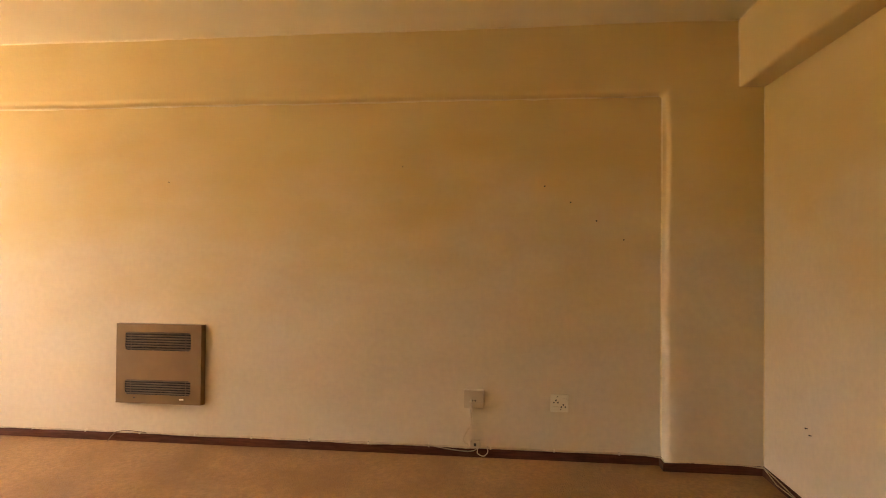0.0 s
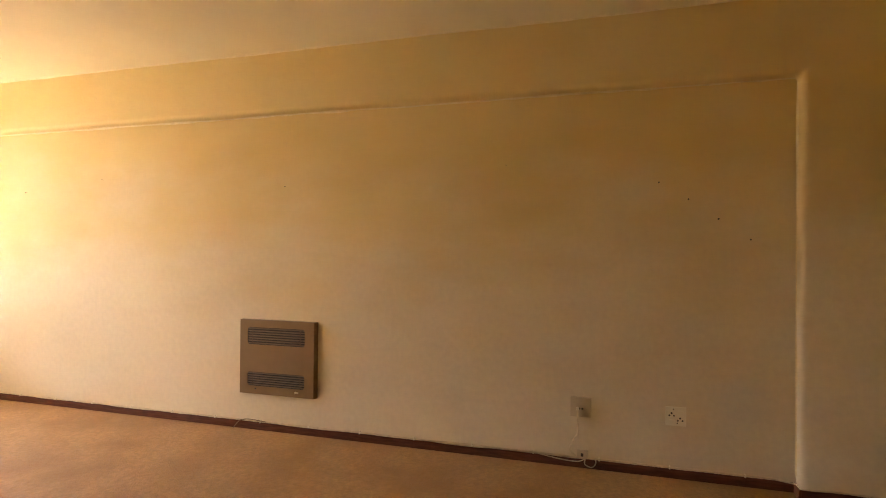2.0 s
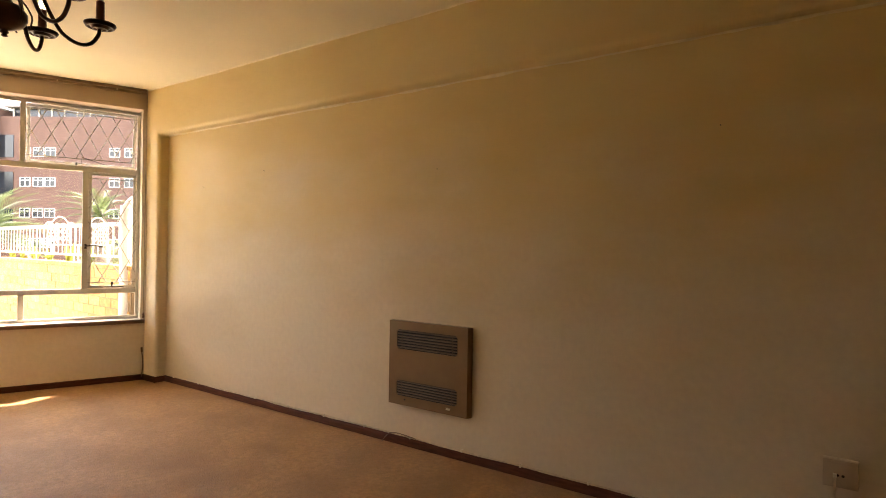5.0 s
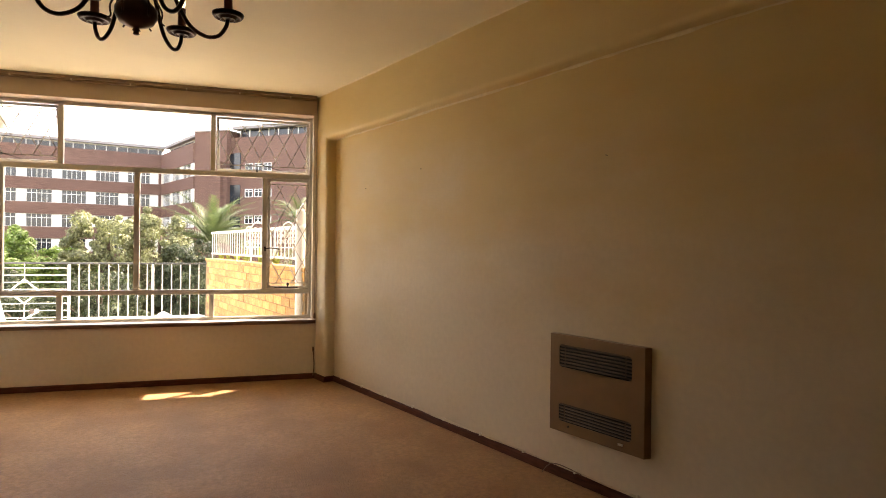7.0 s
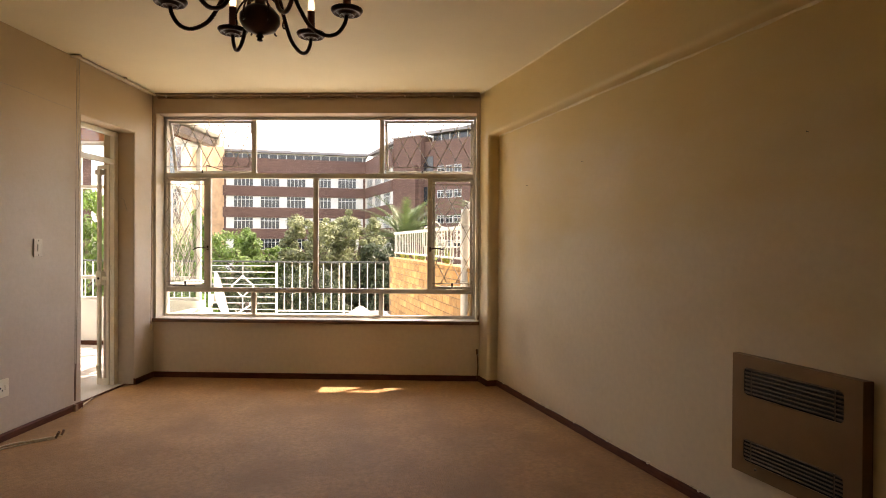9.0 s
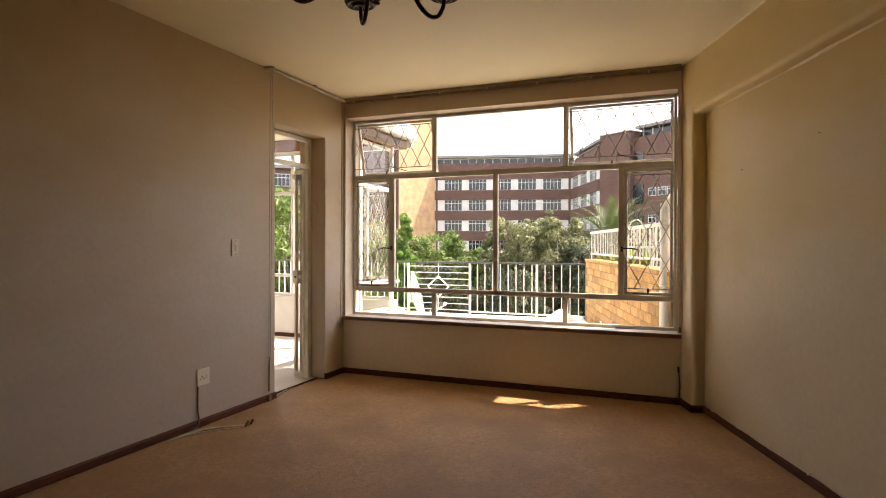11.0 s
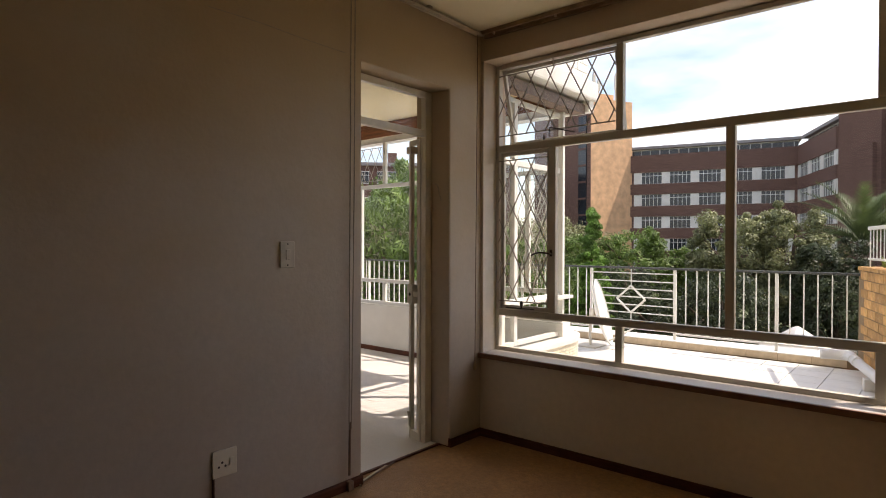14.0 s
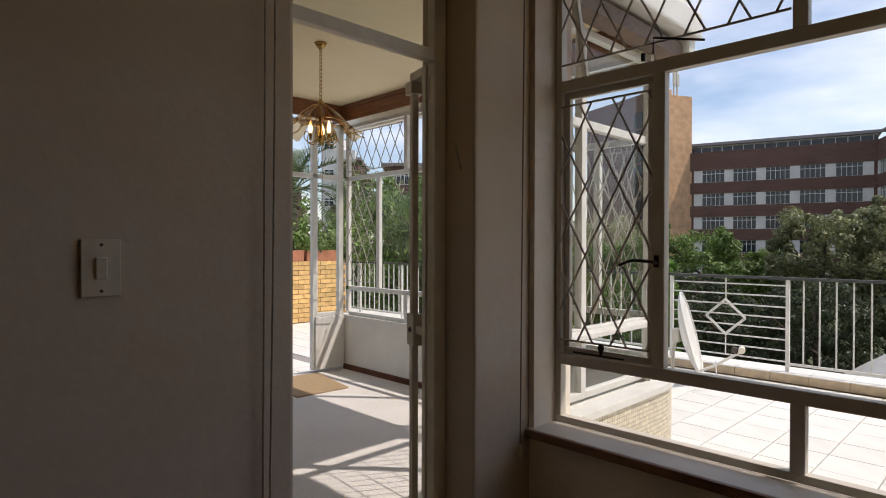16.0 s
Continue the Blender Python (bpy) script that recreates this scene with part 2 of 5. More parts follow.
# tower brick as the sun hits it, the light painted in as orange
SUNLIT_BRICK = mat("sunlit tower brick", (0.68, 0.41, 0.23), 0.9, var=0.2, scale=1.2, stain=0.2, stain_scale=0.2)
CONC = mat("pale concrete", (0.73, 0.71, 0.67), 0.85, var=0.08, scale=1.0, stain=0.2, stain_scale=0.4)
ROOFM = mat("roof edge", (0.26, 0.24, 0.24), 0.8, var=0.1, scale=1.0)
FARFR = mat("far window frame", (0.74, 0.74, 0.72), 0.5, var=0.05)
FARGL = mat("far window glass", (0.022, 0.027, 0.034), 0.10, var=0.6, scale=0.5, spec=0.45)
GARDEN = mat("garden ground", (0.07, 0.085, 0.035), 0.95, var=0.5, scale=1.5, bump=0.4, bscale=8)
LEAF = leafy("olive leaf", (0.195, 0.205, 0.095), 0.5)
LEAF_B = leafy("bright leaf", (0.13, 0.20, 0.045), 0.45)
# leaf colour darkened to paint the deep shade under the crowns
LEAF_SHADE = leafy("shaded leaf", (0.05, 0.065, 0.028), 0.5)
LEAF_C = leafy("conifer leaf", (0.145, 0.265, 0.045), 0.4, 2.5)
LEAF_Y = mat("yellow-green leaf", (0.26, 0.34, 0.06), 0.5, var=0.3, scale=8, spread=0.35)
LEAF_P = leafy("palm leaf", (0.12, 0.16, 0.065), 0.4, 2.0)
BARK = mat("bark", (0.12, 0.085, 0.06), 0.95, var=0.35, scale=7, bump=0.8, bscale=18)
TERRA = mat("terracotta", (0.42, 0.17, 0.09), 0.8, var=0.2, scale=8, stain=0.3)
FLOWER = mat("red flower", (0.5, 0.04, 0.05), 0.6, spread=0.2, island=True)
DISHM = mat("dish paint", (0.78, 0.77, 0.73), 0.45, var=0.05, scale=8, stain=0.2, stain_scale=5)
PVC = mat("white pipe plastic", (0.80, 0.79, 0.76), 0.4, var=0.05, scale=6, stain=0.2, stain_scale=5)
CANVAS = mat("canvas", (0.62, 0.60, 0.57), 0.9, var=0.08, scale=5)
RUG = mat("jute mat", (0.38, 0.27, 0.15), 0.95, var=0.25, scale=90, bump=0.6, bscale=150)
DOORP = mat("cream door paint", (0.80, 0.735, 0.61), 0.45, var=0.06, scale=14, bump=0.1, bscale=40, stain=0.2, stain_scale=6,
            stain_color=(0.55, 0.44, 0.31))
GLASS = glass_mat("window glass")
SHADEGL = glass_mat("smoked shade glass", (0.66, 0.45, 0.25), 0.0)
BULB = glow("lit bulb", (1.0, 0.72, 0.36), 3)
BULB_C = glow("lit chandelier bulb", (1.0, 0.80, 0.50), 0.5)
TRACK_L = mat("cream curtain track", (0.40, 0.31, 0.20), 0.5, var=0.2, scale=12)
BULB_OFF = mat("unlit bulb", (0.75, 0.68, 0.55), 0.15, var=0.02)


# ---- building blocks ----
def box(bm, x0, x1, y0, y1, z0, z1):
    v = [bm.verts.new(p) for p in ((x0, y0, z0), (x1, y0, z0), (x1, y1, z0), (x0, y1, z0), (x0, y0, z1), (x1, y0, z1), (x1, y1, z1), (x0, y1, z1))]
    for f in ((3, 2, 1, 0), (4, 5, 6, 7), (0, 1, 5, 4), (1, 2, 6, 5), (2, 3, 7, 6), (3, 0, 4, 7)):
        bm.faces.new([v[i] for i in f])
    return bm


def prism(bm, pts, lo, hi, axes="xyz"):
    """A polygon, given in the first two axes, drawn out along the third from lo to hi."""
    k = ["xyz".index(a) for a in axes]

    def place(p, h):
        q = [0, 0, 0]
        q[k[0]], q[k[1]], q[k[2]] = p[0], p[1], h
        return bm.verts.new(q)
    a, b = [place(p, lo) for p in pts], [place(p, hi) for p in pts]
    bm.faces.new(a[::-1])
    bm.faces.new(b)
    for i in range(len(pts)):
        j = (i + 1) % len(pts)
        bm.faces.new((a[i], a[j], b[j], b[i]))
    bmesh.ops.recalc_face_normals(bm, faces=bm.faces)
    return bm


def tube(bm, pts, r, seg=8, r1=None):
    pts = [Vector(p) for p in pts]
    rings, last = [], None
    for i, p in enumerate(pts):
        d = (pts[min(i + 1, len(pts) - 1)] - pts[max(i - 1, 0)]).normalized()
        if last is None:
            last = d.orthogonal().normalized()
        u = (last - d * last.dot(d)).normalized()
        last, v = u, d.cross(u)
        rr = r if r1 is None else r + (r1 - r) * i / (len(pts) - 1)
        rings.append([bm.verts.new(p + (u * math.cos(k * math.tau / seg) + v * math.sin(k * math.tau / seg)) * rr) for k in range(seg)])
    for a, b in zip(rings, rings[1:]):
        for k in range(seg):
            bm.faces.new((a[k], a[(k + 1) % seg], b[(k + 1) % seg], b[k]))
    bm.faces.new(rings[0][::-1])
    bm.faces.new(rings[-1])
    return bm


def lathe(bm, prof, c=(0, 0, 0), seg=20):
    rings = [[bm.verts.new((c[0] + r * math.cos(k * math.tau / seg), c[1] + r * math.sin(k * math.tau / seg), c[2] + z)) for k in range(seg)] for r, z in prof]
    for a, b in zip(rings, rings[1:]):
        for k in range(seg):
            bm.faces.new((a[k], a[(k + 1) % seg], b[(k + 1) % seg], b[k]))
    bm.faces.new(rings[0][::-1])
    bm.faces.new(rings[-1])
    bmesh.ops.recalc_face_normals(bm, faces=bm.faces)
    return bm


def part(name, bm, material, parent=None, label="", smooth=False, bevel=0.0, m=None):
    me = bpy.data.meshes.new(name)
    if bevel:
        bmesh.ops.bevel(bm, geom=[e for e in bm.edges], offset=bevel, segments=2, affect="EDGES", profile=0.6)
    bm.to_mesh(me)
    bm.free()
    me.materials.append(material)
    if smooth:
        for p in me.polygons:
            p.use_smooth = True
    ob = new(name, me)
    ob.parent = parent
    if m is not None:
        ob.matrix_basis = m
    return tagged(ob, label)


def B(*a):
    return box(bmesh.new(), *a)


def thing(name, label, category, m=None, group="", kind=""):
    ob = new(name)
    ob.empty_display_size = 0.1
    if m is not None:
        ob.matrix_basis = m
    return tagged(ob, label, category, group, kind)


def structure(ob, label="", category=""):
    return tagged(ob, label, category, "", "structure")


def smooth_path(pts, n=6):
    """A curve through the points, as a list of closer points."""
    p = [Vector(q) for q in pts]
    p = [p[0] * 2 - p[1]] + p + [p[-1] * 2 - p[-2]]
    out = []
    for i in range(1, len(p) - 2):
        for k in range(n):
            t = k / n
            out.append(0.5 * (2 * p[i] + (p[i + 1] - p[i - 1]) * t + (2 * p[i - 1] - 5 * p[i] + 4 * p[i + 1] - p[i + 2]) * t * t
                              + (3 * p[i] - p[i - 1] - 3 * p[i + 1] + p[i + 2]) * t ** 3))
    return out + [p[-2]]

# ---- the room ----
A = radians(20.24)
SA, CA = math.sin(A), math.cos(A)
# frame of the slanted wall: x runs along it from the window, y into it, z up
SLANT = Matrix(((SA, CA, 0, 0), (-CA, SA, 0, 0), (0, 0, 1, 0), (0, 0, 0, 1)))
XL, H, YF, FL = -3.35, 2.77, 0.16, -0.035


def slant(s, off, z=0):
    return SLANT @ Vector((s, -off, z))


corner_b, corner_l = slant(7.35, 0), slant(7.35, 7.35)
room = [(XL - 0.1, 0.1), (0.15, 0.1), tuple(slant(7.6, -0.1)[:2]), tuple(slant(7.6, 7.5)[:2])]
floor = structure(part("floor", prism(bmesh.new(), room, -0.15, FL), CARPET), "worn tan wall-to-wall carpet", "floor")
structure(part("ceiling", prism(bmesh.new(), room, H, H + 0.25), CEIL), "cream painted plaster ceiling", "ceiling")

# left wall with the door opening
DL, DR, DZ = -1.105, -0.338, 2.33
wl = bmesh.new()
prism(wl, [(-9.9, FL), (-9.9, H), (0.27, H), (0.27, FL), (DR, FL), (DR, DZ), (DL, DZ), (DL, FL)], XL - 0.3, XL, "yzx")
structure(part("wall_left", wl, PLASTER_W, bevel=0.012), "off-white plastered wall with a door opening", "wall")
# wall of the window
ww = bmesh.new()
for a in ((XL, 0.3, 0.0, 0.27, FL, 0.535), (XL, 0.3, 0.0, 0.27, 2.585, H)):
    box(ww, *a)
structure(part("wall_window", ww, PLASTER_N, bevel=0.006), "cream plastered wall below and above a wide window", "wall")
wj = bmesh.new()
box(wj, XL, -3.325, 0.0, 0.27, 0.535, 2.585)
box(wj, -0.145, 0.3, 0.0, 0.27, 0.535, 2.585)
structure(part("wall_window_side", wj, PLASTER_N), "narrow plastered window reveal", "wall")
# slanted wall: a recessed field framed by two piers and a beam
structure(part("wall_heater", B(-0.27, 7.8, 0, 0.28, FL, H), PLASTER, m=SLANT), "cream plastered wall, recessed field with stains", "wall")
def hand_plastered(bm, radius, step=0.22, wave=0.004):
    """Rounds the edges and lets the faces wander a little, as plaster laid by hand does."""
    bmesh.ops.bevel(bm, geom=bm.edges[:], offset=radius, segments=3, affect="EDGES", profile=0.5)
    for axis in (0, 2):
        lo, hi = min(v.co[axis] for v in bm.verts), max(v.co[axis] for v in bm.verts)
        for k in range(1, int((hi - lo) / step)):
            co, no = [0, 0, 0], [0, 0, 0]
            co[axis], no[axis] = lo + k * step, 1
            bmesh.ops.bisect_plane(bm, geom=bm.verts[:] + bm.edges[:] + bm.faces[:], plane_co=co, plane_no=no)
    for v in bm.verts:
        s_, z = v.co.x, v.co.z
        v.co.y += wave * 0.5 * (math.sin(2.9 * s_ + 1.7 * z) + 0.6 * math.sin(6.1 * s_ - 4.3 * z + 1))
        v.co.z += wave * (math.sin(3.7 * s_ + 0.5) + 0.7 * math.sin(8.3 * s_)) * 0.6
        v.co.x += wave * (math.sin(4.1 * z) + 0.7 * math.sin(9.7 * z + 2)) * 0.6
    return bm


fr = prism(bmesh.new(), [(-0.085, FL - 0.09), (-0.085, H + 0.09), (7.45, H + 0.09), (7.45, FL - 0.09), (6.768, FL - 0.09), (6.768, 2.33), (0.177, 2.33), (0.177, FL - 0.09)], -0.10, 0.09, "xzy")
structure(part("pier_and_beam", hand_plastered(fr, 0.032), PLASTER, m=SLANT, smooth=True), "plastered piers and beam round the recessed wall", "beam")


def bead(a, b, u, v, r, m=SLANT, seed=1):
    """A pale uneven fillet along an inner corner, running out along u and v."""
    rg = random.Random(seed)
    a, b, u, v = Vector(a), Vector(b), Vector(u), Vector(v)
    n = max(4, int((b - a).length / 0.09))
    bm, rows_ = bmesh.new(), []
    for k in range(n + 1):
        p = a.lerp(b, k / n)
        ru, rv = r * rg.uniform(0.7, 1.35), r * rg.uniform(0.7, 1.35)
        rows_.append([bm.verts.new(q) for q in (p + u * ru - v * 0.002, p + (u * ru + v * rv) * 0.36, p + v * rv - u * 0.002, p - (u + v) * 0.002)])
    for p, q in zip(rows_, rows_[1:]):
        for k in range(4):
            bm.faces.new((p[k], p[(k + 1) % 4], q[(k + 1) % 4], q[k]))
    bm.faces.new(rows_[0][::-1])
    bm.faces.new(rows_[-1])
    bmesh.ops.recalc_face_normals(bm, faces=bm.faces)
    return structure(part("trim", bm, BEAD, m=m), "pale uneven fillet in the corner", "trim")


OUT, DOWN, ALONG = (0, -1, 0), (0, 0, -1), (-1, 0, 0)
bead((0.0, -0.10, H), (7.2, -0.10, H), OUT, DOWN, 0.009, seed=2)
bead((0.19, 0.0, 2.334), (6.76, 0.0, 2.334), OUT, DOWN, 0.016, seed=3)
bead((7.351, -0.10, 0.06), (7.351, -0.10, 2.345), OUT, ALONG, 0.008, seed=4)
bead((7.207, -0.12, H), (7.207, -5.0, H), ALONG, DOWN, 0.010, seed=5)
bead((7.207, -0.10, 2.35), (7.207, -0.10, H - 0.01), OUT, ALONG, 0.010, seed=6)
bead((6.768, 0.0, 0.06), (6.768, 0.0, 2.32), OUT, ALONG, 0.010, seed=7)
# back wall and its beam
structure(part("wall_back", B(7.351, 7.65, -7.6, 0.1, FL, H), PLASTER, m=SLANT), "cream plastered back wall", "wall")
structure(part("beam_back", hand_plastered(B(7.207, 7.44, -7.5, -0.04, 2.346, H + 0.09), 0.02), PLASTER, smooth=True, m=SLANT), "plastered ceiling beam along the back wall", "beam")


def skirting(a, b, m=None, h=0.055, d=0.016, flip=1):
    """A skirting board from a to b in plan, d deep towards its left (flip=1) or right."""
    a, b = Vector((*a, FL)), Vector((*b, FL))
    u = (b - a).normalized()
    n = Vector((-u.y, u.x, 0)) * flip
    bm = bmesh.new()
    vs = [[bm.verts.new(p + n * o + Vector((0, 0, z))) for o, z in ((0.001, 0.002), (d, 0.002), (d, h - 0.012), (d - 0.007, h), (0.001, h))] for p in (a, b)]
    for i in range(5):
        j = (i + 1) % 5
        bm.faces.new((vs[0][i], vs[0][j], vs[1][j], vs[1][i]))
    bm.faces.new(vs[0][::-1])
    bm.faces.new(vs[1])
    bmesh.ops.recalc_face_normals(bm, faces=bm.faces)
    return structure(part("baseboard", bm, SKIRT, m=m), "dark brown wooden skirting board", "skirting")


skirting((0.193, 0), (6.752, 0), SLANT, flip=-1)
skirting((-0.02, -0.10), (0.177, -0.10), SLANT, flip=-1)
skirting((0.177, -0.116), (0.177, 0), SLANT, flip=-1)
skirting((6.768, 0), (6.768, -0.116), SLANT, flip=-1)
skirting((6.768, -0.10), (7.335, -0.10), SLANT, flip=-1)
skirting((7.351, -0.10), (7.351, -7.3), SLANT, flip=-1)
skirting((XL, 0), (-0.1, 0), flip=-1)
skirting((XL, -9.5), (XL, DL), flip=-1)
skirting((XL, DR), (XL, -0.016), flip=-1)
skirting((XL, DL), (XL - 0.16, DL), flip=1, h=0.06)
skirting((XL - 0.16, DR), (XL, DR), flip=1, h=0.06)

# ---- the wide window ----
WX0, WX1, WZ0, WZ1 = -3.322, -0.148, 0.552, 2.582
win = thing("window_1", "wide steel window, two lattice-barred vents ajar", "window", kind="structure")


def bar(x0, x1, z0, z1, parent=win, y0=YF - 0.012, y1=YF + 0.03, mtl=STEEL, name="window_frame"):
    return part(name, B(x0, x1, y0, y1, z0, z1), mtl, parent, bevel=0.004)


bar(WX0, WX1, WZ0, WZ0 + 0.03)
bar(WX0, WX1, WZ1 - 0.03, WZ1)
bar(WX0, WX0 + 0.028, WZ0 + 0.03, WZ1 - 0.03)
bar(WX1 - 0.028, WX1, WZ0 + 0.03, WZ1 - 0.03)
for z0, z1 in ((1.962, 2.012), (0.803, 0.850)):
    bar(WX0 + 0.028, WX1 - 0.028, z0, z1)
for x in (-2.42, -1.118):
    bar(x, x + 0.045, 2.012, WZ1 - 0.03)
    bar(x, x + 0.045, WZ0 + 0.03, 0.803)
for x in (-2.888, -1.787, -0.63):
    bar(x, x + 0.048, 0.850, 1.962)


def pane(x0, x1, z0, z1, parent=win, y=YF + 0.015, m=None, name="window_pane"):
    bm = bmesh.new()
    bm.faces.new([bm.verts.new(p) for p in ((x0, y, z0), (x1, y, z0), (x1, y, z1), (x0, y, z1))])
    ob = part(name, bm, GLASS, parent, m=m)
    ob.visible_shadow = False
    return ob


for x0, x1 in ((-3.294, -2.42), (-2.375, -1.118), (-1.073, -0.176)):
    pane(x0, x1, 0.582, 0.803)
pane(-2.375, -1.118, 2.012, 2.552)
for x0, x1 in ((-2.84, -1.787), (-1.739, -0.63)):
    pane(x0, x1, 0.85, 1.962)


def lattice(x0, x1, z0, z1, y, parent, pitch=0.15, shift=0.52, r=0.0046):
    """Burglar bars: a rod along the top and the bottom, with crossing slanted rods between."""
    for z in (z0, z1):
        part("lattice_rod", tube(bmesh.new(), [(x0, y, z), (x1, y, z)], r, 6), ROD, parent)
    h = z1 - z0
    run = h * shift
    for sgn in (1, -1):
        c = x0 - run
        while c < x1 + run:
            a, b = (c, c + run) if sgn > 0 else (c + run, c)
            # from (a, z1) down to (b, z0), kept between x0 and x1
            ts = [0.0, 1.0]
            for lim in (x0, x1):
                t = (lim - a) / (b - a)
                if 0 < t < 1:
                    ts.append(t)
            ts = sorted(t for t in ts if x0 - 1e-4 <= a + (b - a) * t <= x1 + 1e-4)
            if len(ts) >= 2 and ts[-1] - ts[0] > 0.03:
                p = [(a + (b - a) * t, y + 0.006 * sgn, z1 + (z0 - z1) * t) for t in (ts[0], ts[-1])]
                part("lattice_rod", tube(bmesh.new(), p, r, 5), ROD, parent)
            c += pitch


def casement(x0, x1, z0, z1, m, parent=win, w=0.026):
    """An opening light with its own frame and pane; m tilts it about its hinge."""
    e = new("vent")
    e.parent = parent
    e.matrix_basis = m
    for a in ((x0, x1, z0, z0 + w), (x0, x1, z1 - w, z1), (x0, x0 + w, z0 + w, z1 - w), (x1 - w, x1, z0 + w, z1 - w)):
        part("vent_frame", B(a[0], a[1], -0.012, 0.012, a[2], a[3]), STEEL, e, bevel=0.003)
    pane(x0 + w, x1 - w, z0 + w, z1 - w, e, 0.0, name="vent_pane")
    return e


# top-hung vents, ajar, behind their lattice
for x0, x1 in ((-3.292, -2.422), (-1.071, -0.178)):
    casement(0.0, x1 - x0, -0.536, 0.0, pose(x0, YF + 0.03, 2.551, 14, 0, 0))
    lattice(x0, x1, 2.075, 2.50, YF - 0.016, win)
    xm = (x0 + x1) / 2
    part("lattice_stub", tube(bmesh.new(), [(xm, YF - 0.016, 2.50), (xm, YF - 0.016, 2.553)], 0.006, 6), STEEL, win)
    stay = tube(bmesh.new(), [(xm - 0.02, YF - 0.03, 2.03), (xm - 0.02, YF - 0.03, 2.09), (xm + 0.17, YF - 0.035, 2.035)], 0.0045, 6)
    part("stay_arm", stay, DARKM, win)
    part("stay_pin", tube(bmesh.new(), [(xm - 0.06, YF - 0.03, 2.012), (xm - 0.06, YF - 0.03, 2.04)], 0.009, 8), DARKM, win)
# side-hung casements, closed
for x0, x1, hs in ((-3.292, -2.89, 1), (-0.58, -0.178, -1)):
    casement(0.0, x1 - x0, 0.0, 1.108, pose(x0, YF + 0.022, 0.852))
    lattice(x0, x1, 0.91, 1.90, YF - 0.016, win)
    hx = x1 + 0.02 if hs > 0 else x0 - 0.02
    h = tube(bmesh.new(), smooth_path([(hx, YF - 0.012, 1.245), (hx, YF - 0.045, 1.25), (hx - 0.07, YF - 0.06, 1.255), (hx - 0.13, YF - 0.055, 1.235)] if hs > 0 else
                                      [(hx, YF - 0.012, 1.25), (hx, YF - 0.045, 1.255), (hx + 0.07, YF - 0.06, 1.262), (hx + 0.14, YF - 0.055, 1.25)]), 0.0065, 7)
    part("window_handle", h, DARKM, win, "dark iron casement handle", True)
    part("handle_plate", B(hx - 0.009, hx + 0.009, YF - 0.016, YF - 0.012, 1.23, 1.275), DARKM, win)
    xs = (x0 + x1) / 2
    part("stay_bar", tube(bmesh.new(), [(xs - 0.13, YF - 0.03, 0.866), (xs + 0.1, YF - 0.03, 0.866)], 0.004, 6), DARKM, win)
    part("stay_knob", lathe(bmesh.new(), [(0.004, 0), (0.007, 0.02), (0.014, 0.035), (0.01, 0.05), (0.002, 0.055)], (xs, YF - 0.03, 0.862), 10), DARKM, win, "", True)
sill = thing("window_sill", "painted window sill with a dark brown front edge", "sill", kind="structure")
part("sill_top", B(XL + 0.004, -0.11, -0.018, YF - 0.012, 0.536, 0.553), SILLM, sill, bevel=0.003)
part("sill_edge", B(XL + 0.004, -0.11, -0.036, -0.018, 0.518, 0.553), SILLB, sill, bevel=0.004)

# ---- the door to the sunroom ----
door = thing("door_1", "open glazed steel door with fanlight above", "door", kind="structure")
FX0, FX1 = XL - 0.195, XL - 0.155


def dbar(y0, y1, z0, z1, name="door_frame", x0=FX0, x1=FX1, parent=door):
    return part(name, B(x0, x1, y0, y1, z0, z1), DOORP, parent, bevel=0.004)


dbar(DL + 0.003, DL + 0.05, FL, DZ - 0.004)
dbar(DR - 0.065, DR - 0.003, FL, DZ - 0.004)
dbar(DL + 0.05, DR - 0.065, DZ - 0.045, DZ - 0.004)
dbar(DL + 0.05, DR - 0.065, 2.025, 2.07, "transom")
bm = bmesh.new()
bm.faces.new([bm.verts.new(p) for p in ((FX0 + 0.02, DL + 0.05, 2.07), (FX0 + 0.02, DR - 0.065, 2.07), (FX0 + 0.02, DR - 0.065, DZ - 0.045), (FX0 + 0.02, DL + 0.05, DZ - 0.045))])
part("fanlight_pane", bm, GLASS, door).visible_shadow = False
part("threshold", B(FX0 - 0.11, XL - 0.098, DL + 0.003, DR - 0.003, FL + 0.001, FL + 0.010), CARPET_G, door, "pale worn threshold", bevel=0.003)
part("carpet_bar", B(XL - 0.098, XL - 0.078, DL + 0.003, DR - 0.003, FL + 0.001, FL + 0.013), SKIRT, door, "brown carpet bar", bevel=0.003)
leaf = new("folded_gate")
leaf.parent = door
leaf.matrix_basis = pose(FX0 - 0.004, DR - 0.055, 0, 0, 0, 164)
tagged(leaf, "narrow folded steel gate leaf")
LW = 0.145
for a in ((0, 0.03, FL, 2.02), (LW - 0.03, LW, FL, 2.02), (0.03, LW - 0.03, 1.985, 2.02), (0.03, LW - 0.03, FL, 0.03), (0.03, LW - 0.03, 0.95, 0.985)):
    part("leaf_bar", B(a[0], a[1], -0.014, 0.014, a[2], a[3]), DOORP, leaf, bevel=0.004)
part("lock_box", B(LW - 0.06, LW + 0.006, -0.024, 0.024, 0.90, 1.03), DOORP, leaf, bevel=0.004)
part("keyhole", tube(bmesh.new(), [(LW - 0.03, 0.023, 0.965), (LW - 0.03, 0.027, 0.965)], 0.012, 8), DARKM, leaf)
part("bolt", tube(bmesh.new(), [(LW - 0.02, 0.02, 0.05), (LW - 0.02, 0.03, 0.16)], 0.007, 8), DOORP, leaf)
